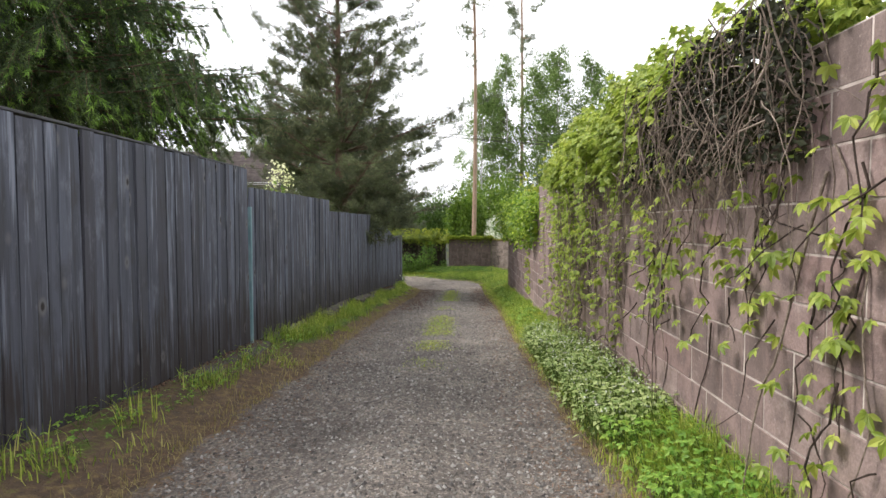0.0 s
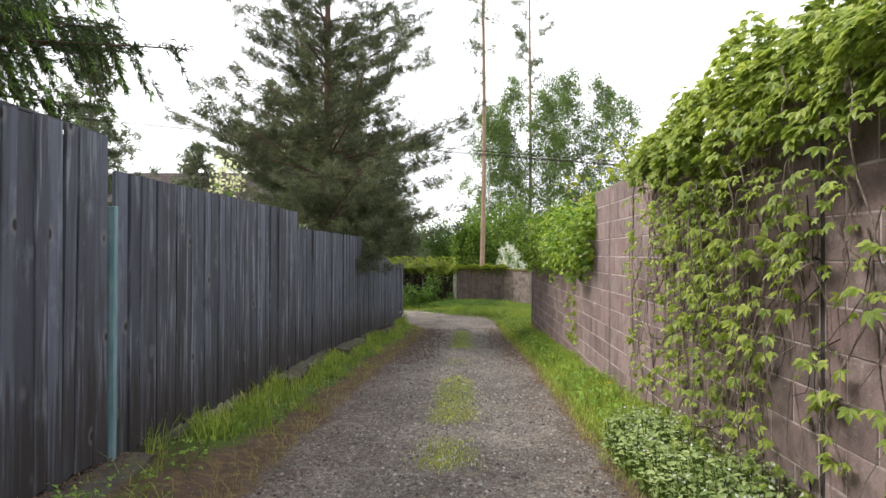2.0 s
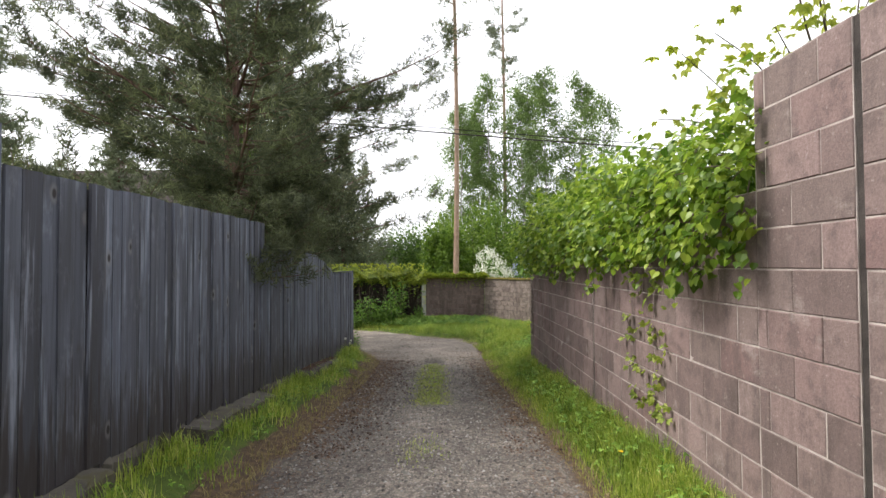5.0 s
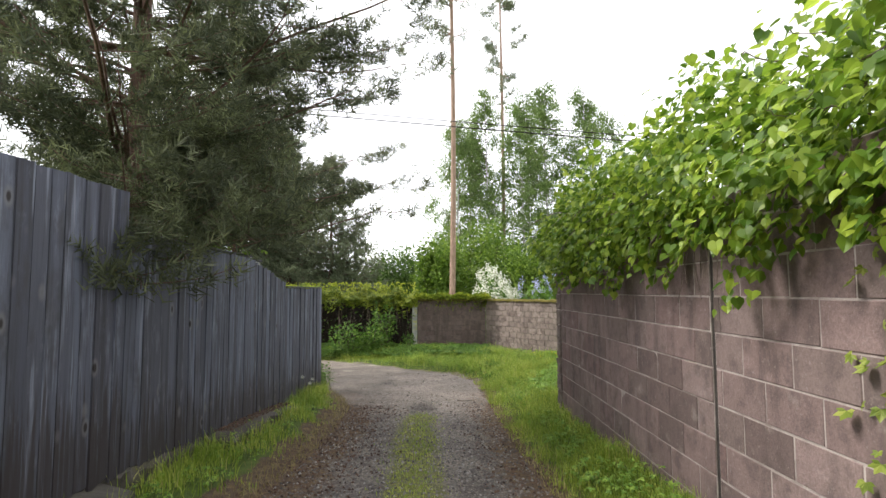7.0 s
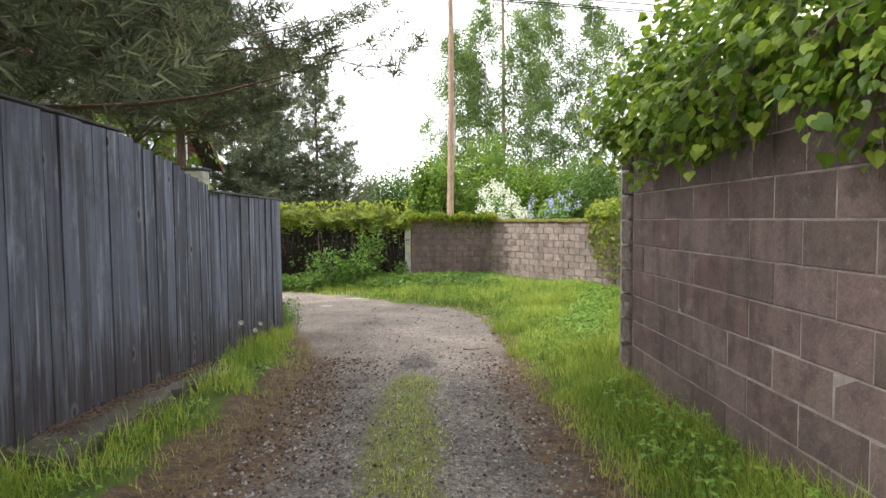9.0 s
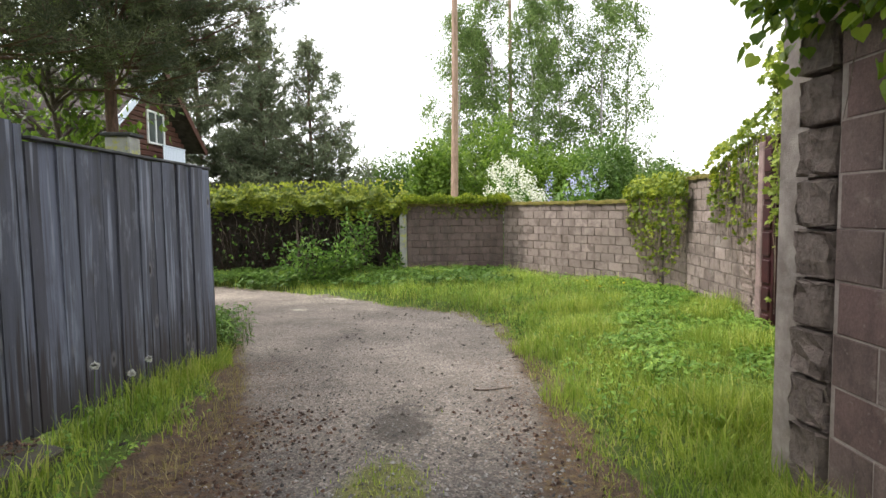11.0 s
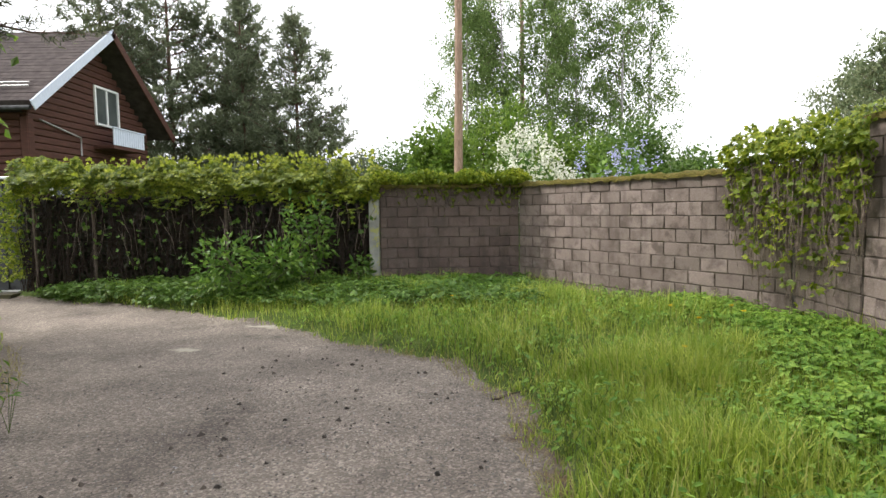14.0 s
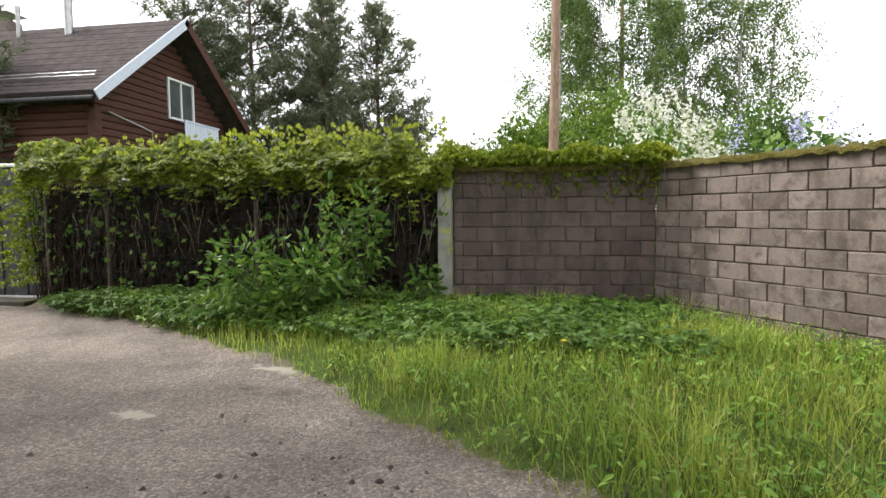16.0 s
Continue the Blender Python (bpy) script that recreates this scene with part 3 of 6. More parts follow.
def block_wall(name, a, b, z_top, z_bot, mat, mortar, label, seed, depth=0.2, joint=0.0075, recess=0.004, chamfer=0.004, odd=0, rough=0.0, COURSE=COURSE, BLOCK=BLOCK, course0=None):
    """A wall panel from plan point a to b (its face is on the left of a to b reversed), of single blocks on a mortar core."""
    rg = random.Random(seed)
    ax, ay = a
    bx, by = b
    length = math.hypot(bx - ax, by - ay)
    turn = math.atan2(by - ay, bx - ax) - math.pi / 2
    root = boxed(name, (recess, depth - recess, 0.0, length, z_bot, z_top), M[mortar])
    root.matrix_world = Matrix.Translation((ax, ay, 0)) @ Matrix.Rotation(turn, 4, "Z")
    tagged(root, label, "wall", kind="structure")
    shapes = {}
    c0 = ZERO if course0 is None else course0
    row = math.floor((z_bot - c0) / COURSE)
    while c0 + row * COURSE < z_top - 0.02:
        zc = c0 + (row + 0.5) * COURSE
        y = -BLOCK / 2 if (row + odd) % 2 else 0.0
        y += rg.uniform(-0.01, 0.01)
        while y < length - 0.03:
            y0, y1 = max(y, 0.0), min(y + BLOCK, length)
            if y1 - y0 > 0.05:
                key = (round(y1 - y0, 2), rg.randrange(4))
                if key not in shapes:
                    me = block_mesh("block", y1 - y0 - joint, COURSE - joint, depth * 0.5, chamfer, rough, len(shapes) + seed)
                    me.materials.append(M[mat])
                    shapes[key] = me
                o = new("block", shapes[key])
                o.parent = root
                o.location = (rg.uniform(-0.0025, 0.0025), (y0 + y1) / 2, zc)
                o.rotation_euler = (0, 0, rg.uniform(-0.004, 0.004))
            y += BLOCK
        row += 1
    return root


WALL_X = 1.31
JOINTS = [-1.9, 5.68, 9.5, 13.3, 17.12]
for i in range(4):
    y0, y1 = JOINTS[i], JOINTS[i + 1]
    if i < 2:
        spans = [(y0, y1 - 0.042, 1.185 + 5 * COURSE)]
    elif i == 2:
        spans = [(y0, 10.19, 1.185 + 5 * COURSE), (10.19, y1 - 0.042, 1.185 + 2 * COURSE)]
    else:
        spans = [(y0, y1, 1.185 + 2 * COURSE)]
    for s0, s1, zt in spans:
        zb = float(gz(1.31, s1)) - 0.35
        block_wall("wall_lane", (WALL_X, s0), (WALL_X, s1), zt, zb, "block", "mortar", "pinkish grey concrete block wall beside the gravel lane", 10 + i, odd=(i + 1) % 2)
    if i:
        j = boxed("expansion_joint", (WALL_X + 0.01, WALL_X + 0.19, y0 - 0.042, y0, float(gz(1.31, y0)) - 0.3, spans[0][2] - 0.004), M["joint"])
        tagged(j, "dark vertical joint between two wall panels", "wall joint", kind="structure")


def rough_stone(name, w, d, h, seed, mat="split"):
    rg = random.Random(seed)
    bm = bmesh.new()
    box(bm, -w / 2, w / 2, -d / 2, d / 2, 0, h, 0.012)
    bmesh.ops.subdivide_edges(bm, edges=bm.edges[:], cuts=2, use_grid_fill=True)
    for v in bm.verts:
        v.co += Vector((rg.uniform(-1, 1), rg.uniform(-1, 1), rg.uniform(-0.4, 0.4))) * 0.014
    return bm


# rough-faced stones that finish the end of the lane wall
end_pier = thing("end_pier", (WALL_X + 0.1, 17.24, -1.0), "column of rough split-face stones ending the block wall", "wall pier", kind="structure")
for r_ in range(12):
    z = ZERO + (r_ + 1) * COURSE
    if z > 1.5:
        break
    o = part("stone", rough_stone("stone", 0.22, 0.2, COURSE - 0.012, r_), M["split"], end_pier)
    o.location = (0.0, 0.0, z + 1.0)

# recess beyond: cross wall, setback wall, far wall in two heights, back wall
block_wall("wall_recess", (3.3, 17.36), (1.36, 17.36), 1.58, -1.0, "block", "mortar", "plain block wall across the recess", 31)
block_wall("wall_setback", (3.12, 17.4), (3.12, 20.41), 1.9, -1.0, "block", "mortar", "pinkish block wall set back from the lane under creeper", 32)
FAR_A, STEP, CORNER = (3.17, 20.74), (3.28, 22.78), (1.2, 26.68)
c0f = 0.612 - 10 * 0.146
far_tall = block_wall("wall_far_tall", FAR_A, STEP, 0.612 + 3 * 0.146, -1.0, "block_far", "mortar_far", "weathered grey block wall with mossy top behind tall grass", 33, recess=0.013, chamfer=0.006, joint=0.008, course0=c0f, rough=0.002, COURSE=0.146, BLOCK=0.292)
block_wall("wall_far_mid", (3.281, 22.8), (3.33, 23.72), 0.612 + 0.146, -1.0, "block_far", "mortar_far", "weathered grey block wall under creeper", 36, recess=0.013, chamfer=0.006, joint=0.008, course0=c0f, rough=0.002, COURSE=0.146, BLOCK=0.292)
block_wall("wall_far_low", (3.33, 23.74), CORNER, 0.612 + 0.146, -1.0, "block_far", "mortar_far", "weathered grey block wall with deep joints and mossy top", 34, recess=0.013, chamfer=0.006, joint=0.008, course0=c0f, rough=0.002, COURSE=0.146, BLOCK=0.292)
block_wall("wall_back", (1.2, 26.68), (-0.78, 26.55), 0.612 + 0.146, -1.0, "block_shade", "mortar_far", "block wall under overhanging creeper, shade put into its colour", 35, recess=0.013, chamfer=0.006, joint=0.008, course0=c0f, rough=0.002, COURSE=0.146, BLOCK=0.292)


def moss_cap(name, a, b, z, seed):
    rg = np.random.default_rng(seed)
    n = int(math.hypot(b[0] - a[0], b[1] - a[1]) / 0.05) + 2
    t = np.linspace(0, 1, n)
    d = np.array([b[0] - a[0], b[1] - a[1]]) / math.hypot(b[0] - a[0], b[1] - a[1])
    nrm = np.array([d[1], -d[0]])
    V = []
    for w, h in ((-0.035, -0.03), (-0.03, 0.012), (0.06, 0.035), (0.17, 0.03), (0.225, -0.02)):
        off = w + rg.normal(0, 0.007, n)
        hh = h + rg.normal(0, 0.009, n)
        V.append(np.stack([a[0] + (b[0] - a[0]) * t + nrm[0] * off, a[1] + (b[1] - a[1]) * t + nrm[1] * off, z + hh], 1))
    V = np.stack(V, 1).reshape(-1, 3)
    i = (np.arange(n - 1)[:, None] * 5 + np.arange(4)[None]).ravel()
    ob = link_part(name, mesh_from(name, V, np.stack([i, i + 1, i + 6, i + 5], 1), True), M["moss"])
    return tagged(ob, "brown and yellow-green moss along the wall top", "moss", kind="stuff")


moss_cap("moss_cap", FAR_A, STEP, 0.612 + 3 * 0.146, 1)
moss_cap("moss_cap", (3.281, 22.8), (3.33, 23.72), 0.612 + 0.146, 4)
moss_cap("moss_cap", (3.33, 23.74), CORNER, 0.612 + 0.146, 2)
moss_cap("moss_cap", (1.2, 26.68), (-0.78, 26.55), 0.612 + 0.146, 3)

# red steel gate post at the setback corner
post = thing("gate_post", (3.1, 20.55, -0.95), "dark red rusty steel gate post with a pale side", "gate post")
boxed("column", (-0.04, 0.06, -0.13, 0.05, 0.0, 2.3), M["redsteel"], post, "dark red painted steel", 0.006)
boxed("pale_side", (-0.05, 0.06, 0.055, 0.15, 0.0, 2.25), M["block"], post, "pale pinkish concrete strip", 0.01)
for i in range(7):
    boxed("plate", (-0.062, -0.044, -0.1, 0.03, 0.32 + 0.27 * i, 0.32 + 0.27 * i + 0.235), M["redsteel"], post, "", 0.012)
# split-face stones where the far wall meets the post
for r_ in range(11):
    for n_st, (y0_, w_) in enumerate(((0.02, 0.17), (0.2, 0.27))):
        zz_ = c0f + (r_ + 2) * 0.146
        if zz_ > 0.5 - 0.25 * n_st + 0.2 * (r_ % 2):
            continue
        o = part("stone", rough_stone("stone", 0.07, w_, 0.136, 60 + r_ * 3 + n_st), M["split_far"], far_tall)
        o.location = (0.03, y0_ + w_ / 2 + 0.04 * (r_ % 2), zz_)

# concrete post between creeper fence and back wall
cp = thing("concrete_post", (-0.86, 26.52, -0.95), "grey concrete fence post with yellow lichen", "fence post")
boxed("shaft", (-0.07, 0.07, -0.07, 0.07, 0.0, 1.62), M["lichen"], cp, "", 0.012)


# ---- board fence ----
def fence_x(y):
    return -2.62 + 0.016 * (y - 2.0)


def board_mesh(seed):
    """A board one metre wide and tall, bevelled, with a ragged foot; scaled to its width and height."""
    rg = random.Random(seed)
    bm = bmesh.new()
    c = 0.03
    prof = [(-0.5 + c, 0.0), (0.5 - c, 0.0), (0.5, -0.12), (0.5, -1.0), (-0.5, -1.0), (-0.5, -0.12)]
    rings = []
    for z in (0.0, 0.33, 0.66, 1.0):
        e = rg.uniform(-0.03, 0.03)
        rings.append([bm.verts.new((px * (1 + rg.uniform(-0.015, 0.015)) + e * 0.3, -py, z + (rg.uniform(-0.012, 0.012) if z == 0.0 else rg.uniform(-0.002, 0.002) if z == 1.0 else 0))) for px, py in prof])
    for r0, r1 in zip(rings, rings[1:]):
        for i in range(6):
            j = (i + 1) % 6
            bm.faces.new((r0[i], r0[j], r1[j], r1[i]))
    bm.faces.new(rings[-1])
    bm.faces.new(rings[0][::-1])
    bmesh.ops.recalc_face_normals(bm, faces=bm.faces)
    me = bpy.data.meshes.new("board")
    bm.to_mesh(me)
    bm.free()
    me.materials.append(M["board"])
    return me


BOARDS = [board_mesh(i) for i in range(8)]
FOOT = [(-3, 0.36), (3, 0.22), (6.5, 0.13), (9, 0.04), (11, 0.0), (14.1, -0.2), (16.7, -0.36), (18.1, -0.48), (20.7, -0.74)]
SECTIONS = [(-1.5, 6.5, 2.13, 2.13, True), (6.56, 10.15, 1.93, 1.93, False), (10.17, 14.1, 1.73, 1.73, False), (14.12, 16.7, 1.43, 1.41, True), (16.7, 18.06, 1.4, 1.14, False), (18.08, 20.44, 1.07, 1.07, True)]
rb = random.Random(4)
for y0, y1, z0, z1, capped in SECTIONS:
    fx = fence_x((y0 + y1) / 2)
    fence = thing("board_fence", (fx, (y0 + y1) / 2, float(lerp_line(FOOT, (y0 + y1) / 2))), "weathered blue-grey vertical board fence on a low concrete plinth", "fence", "stepped fence sections")
    cy, cz = (y0 + y1) / 2, float(lerp_line(FOOT, (y0 + y1) / 2))
    y, nb = y0, 0
    while y < y1 - 0.02:
        nb += 1
        w = rb.choice((0.09, 0.1, 0.11, 0.12, 0.13, 0.14, 0.15))
        w = min(w, y1 - y)
        ym = y + w / 2
        top = z0 + (z1 - z0) * (ym - y0) / (y1 - y0) + rb.uniform(-0.006, 0.005)
        foot = float(lerp_line(FOOT, ym)) - 0.03 + rb.uniform(-0.02, 0.02)
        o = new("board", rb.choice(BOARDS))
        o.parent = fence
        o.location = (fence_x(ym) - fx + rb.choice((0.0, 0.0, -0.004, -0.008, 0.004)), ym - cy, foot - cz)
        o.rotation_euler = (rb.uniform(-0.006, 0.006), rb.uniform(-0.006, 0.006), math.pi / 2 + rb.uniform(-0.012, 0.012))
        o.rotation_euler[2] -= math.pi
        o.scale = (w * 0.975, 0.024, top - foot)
        y += w + rb.choice((0.0, 0.0015, 0.003))
    # added dark sheet, so that the gaps between boards look shaded
    bm = bmesh.new()
    box(bm, -0.05, -0.036, y0 - cy + 0.01, y1 - cy - 0.01, 0, 1)
    for v in bm.verts:
        yy = v.co.y + cy
        v.co.z = (z0 + (z1 - z0) * (yy - y0) / (y1 - y0) - 0.03 if v.co.z > 0.5 else float(lerp_line(FOOT, yy)) + 0.02) - cz
    part("backing", bm, M["cap"], fence, "dark sheet added behind the boards to darken their gaps")
    for h in (0.35, 0.8):
        rail = boxed("rail", (-0.1, -0.052, y0 - cy + 0.02, y1 - cy - 0.02, (min(z0, z1) - cz) * h, (min(z0, z1) - cz) * h + 0.08), M["cap"], fence, "back rail", 0.004)
    if capped:
        bm = bmesh.new()
        vs = box(bm, -0.035, 0.04, y0 - cy, y1 - cy, 0, 0.018, 0.003)
        for v in bm.verts:
            v.co.z += (z0 if v.co.y < 0 else z1) - cz + 0.008
        part("cap", bm, M["cap"], fence, "thin dark cap strip")
tp = thing("teal_post", (fence_x(6.53) + 0.01, 6.53, -0.2), "narrow fence post with faded teal paint", "fence post")
boxed("shaft", (-0.03, 0.03, -0.024, 0.014, 0.0, 1.9), M["teal_faded"], tp, "", 0.005)

# concrete plinths along the fence foot
rp = random.Random(9)
y = 0.0
for y0, y1, out in ((-1.0, 2.9, 0.12), (2.95, 6.7, 0.27), (6.9, 9.2, 0.07), (9.3, 10.9, 0.2), (11.0, 12.0, 0.05), (12.1, 14.0, 0.24), (14.1, 15.5, 0.06), (15.6, 17.95, 0.26)):
    bm = bmesh.new()
    x0 = fence_x((y0 + y1) / 2)
    box(bm, x0 - 0.15, x0 + out, y0, y1, -0.35, 0.0, 0.03)
    bmesh.ops.subdivide_edges(bm, edges=[e for e in bm.edges if e.calc_length() > 0.5], cuts=20, use_grid_fill=True)
    for v in bm.verts:
        edge = v.co.x - x0 > 0.5 * out
        v.co.z += float(lerp_line(FOOT, v.co.y)) - 0.02 + rp.uniform(-0.012, 0.01) - edge * (0.03 + 0.035 * math.sin(5.3 * v.co.y) * math.sin(2.1 * v.co.y))
        v.co.x += rp.uniform(-0.016, 0.016) - edge * 0.04 * (1 + math.sin(3.7 * v.co.y + 1)) * rp.random()
    tagged(part("plinth", bm, M["concrete"]), "broken mossy concrete plinth under the board fence", "plinth", "fence plinths")


# ---- trees ----
def curve_pts(a, d, length, n, droop=0.0, rise=0.0, rng=None, wig=0.03):
    """A bent line from a along d. droop pulls it down, rise lifts its tip."""
    d = np.asarray(d, float) / np.linalg.norm(d)
    t = np.linspace(0, 1, n)[:, None]
    p = np.asarray(a, float) + d * length * t
    p[:, 2] += length * (-droop * t[:, 0] ** 1.5 + rise * t[:, 0] ** 2.5)
    if rng is not None:
        w = np.cumsum(rng.normal(0, wig * length / n, (n, 3)), 0)
        p += w - w[0]
    return p


def taper(r0, r1, n):
    return np.linspace(r0, r1, n)


def pine_tree(name, at, height, radius, seed, label, first=0.12, mat="pine", tufts=9, size=0.2, far=False, lean=(0, 0), trunk_r=0.13, low=1.0, boughs=()):
    rng = np.random.default_rng(seed)
    root = thing(name, at, label, "tree")
    H = height
    n = 14
    t = np.linspace(0, 1, n)
    trunk = np.stack([lean[0] * t ** 1.4 + 0.05 * np.sin(3 * t), lean[1] * t ** 1.4 + 0.05 * np.sin(4 * t + 1), H * t], 1)
    tube_part("trunk", [(trunk, taper(trunk_r, 0.015, n))], M["pine_bark"], root, "", 8)
    limbs, tips, dirs = [], [], []

    def add_limb(z, a, L, up, droop, rise):
        o = np.array([np.interp(z, trunk[:, 2], trunk[:, 0]), np.interp(z, trunk[:, 2], trunk[:, 1]), z])
        m = 7
        p = curve_pts(o, (np.cos(a), np.sin(a), up), L, m, droop, rise, rng, 0.05)
        limbs.append((p, taper(0.012 + 0.02 * L / radius * trunk_r / 0.13, 0.005, m)))
        for j in range(max(3, int(L * (2.7 if far else 5.0)))):
            s = rng.uniform(0.1, 1.0)
            q = np.array([np.interp(s, np.linspace(0, 1, m), p[:, c]) for c in range(3)])
            side = rng.choice((-1, 1)) * rng.uniform(0.5, 1.2)
            dv = np.array([np.cos(a + side), np.sin(a + side), rng.uniform(-0.05, 0.3)])
            l2 = (0.22 + 0.3 * (1 - s)) * L * rng.uniform(0.4, 0.9) + 0.12
            p2 = curve_pts(q, dv, l2, 4, 0.1, 0.25, rng, 0.06)
            if rng.random() < (0.2 if far else 0.6):
                limbs.append((p2, taper(0.007, 0.003, 4)))
            k_ = max(2, int(tufts * (0.4 + l2)))
            u = rng.uniform(0.3, 1.0, k_)
            pts = np.stack([np.interp(u, np.linspace(0, 1, 4), p2[:, c]) for c in range(3)], 1)
            tips.append(pts + rng.normal(0, 0.05 + 0.05 * far, (k_, 3)))
            dirs.append(np.tile(dv * 0.7, (k_, 1)) + rng.normal(0, 0.45, (k_, 3)) + [0, 0, 0.35])

    z = H * first
    while z < H * 0.985:
        f = (z / H - first) / (1 - first)
        reach = radius * (1 - f) ** 0.75 * (low + (1 - low) * min(1, f * 4)) + 0.15
        for i in range(rng.integers(5, 8) + 3 * far):
            add_limb(z, rng.uniform(0, 2 * np.pi), reach * rng.uniform(0.5, 1.15), 0.05 + 0.6 * f + rng.uniform(-0.1, 0.15), 0.13 * (1 - f), 0.22)
        z += H * rng.uniform(0.022, 0.04) * (1.4 if far else 1.0)
    for z, a, L, droop in boughs:
        add_limb(z, a, L, 0.0, droop, 0.12)
    tube_part("branchwork", limbs, M["pine_bark"], root, "", 3)
    tips, dirs = np.concatenate(tips), np.concatenate(dirs)
    spread("crown", TUFT_FAR if far else TUFT, tips, dirs, size * rng.uniform(0.75, 1.2, len(tips)), M[mat], root, rng, "tufts of dark green needles")
    return root


def spruce_tree(name, at, height, radius, seed, label, first=0.2):
    rng = np.random.default_rng(seed)
    root = thing(name, at, label, "tree")
    tube_part("trunk", [(np.array([(0, 0, 0), (0.03, 0, height * 0.5), (0, 0, height)]), [0.16, 0.1, 0.01])], M["pine_bark"], root, "", 8)
    limbs, nd, ndir, sh, shdir = [], [], [], [], []
    z = height * first
    while z < height * 0.97:
        f = z / height
        for i in range(7 if z < 4.6 else 4):
            a = rng.uniform(-1.9, 1.9) if z < 4.6 else rng.uniform(0, 2 * np.pi)
            L = radius * (1 - f) ** 0.8 * rng.uniform(0.75, 1.15)
            p = curve_pts((0, 0, z), (np.cos(a), np.sin(a), 0.12), L, 8, 0.3, 0.18, rng, 0.03)
            limbs.append((p, taper(0.02, 0.005, 8)))
            k_ = int(L * 80)
            u = rng.uniform(0.1, 1.0, k_)
            nd.append(np.stack([np.interp(u, np.linspace(0, 1, 8), p[:, c]) for c in range(3)], 1) + rng.normal(0, 0.03, (k_, 3)))
            ndir.append(np.tile([np.cos(a), np.sin(a), -0.3], (k_, 1)) + rng.normal(0, 0.6, (k_, 3)))
            for j in range(int(L * 11)):
                s = rng.uniform(0.15, 1.0)
                q = np.array([np.interp(s, np.linspace(0, 1, 8), p[:, c]) for c in range(3)])
                side = rng.choice((-1, 1)) * rng.uniform(0.3, 0.9)
                dv = np.array([np.cos(a + side), np.sin(a + side), -1.2 + rng.uniform(-0.5, 0.3)])
                l2 = rng.uniform(0.15, 0.42) * (1.25 - 0.5 * s)
                p2 = curve_pts(q, dv, l2, 5, 0.35, 0.0, rng, 0.03)
                if rng.random() < 0.4:
                    limbs.append((p2, taper(0.005, 0.002, 5)))
                k_ = int(l2 * 75)
                u = rng.uniform(0.0, 1.0, k_)
                nd.append(np.stack([np.interp(u, np.linspace(0, 1, 5), p2[:, c]) for c in range(3)], 1))
                ndir.append(np.tile(dv, (k_, 1)) * 1.3 + rng.normal(0, 0.45, (k_, 3)))
                if rng.random() < 0.6:
                    sh.append(p2[-1:] + rng.normal(0, 0.02, (2, 3)))
                    shdir.append(np.tile(dv, (2, 1)) + rng.normal(0, 0.3, (2, 3)))
        z += 0.13 if z < 4.6 else 0.3
    tube_part("branchwork", limbs, M["pine_bark"], root, "", 3)
    nd, ndir = np.concatenate(nd), np.concatenate(ndir)
    spread("crown", tuft(4, 45, 0.075, 0.5), nd, ndir, rng.uniform(0.045, 0.08, len(nd)), M["spruce"], root, rng, "drooping dark needles")
    sh, shdir = np.concatenate(sh), np.concatenate(shdir)
    spread("fresh_growth", tuft(7, 35, 0.06, 0.9), sh, shdir, rng.uniform(0.06, 0.095, len(sh)), M["shoot"], root, rng, "light green fresh shoots")
    return root


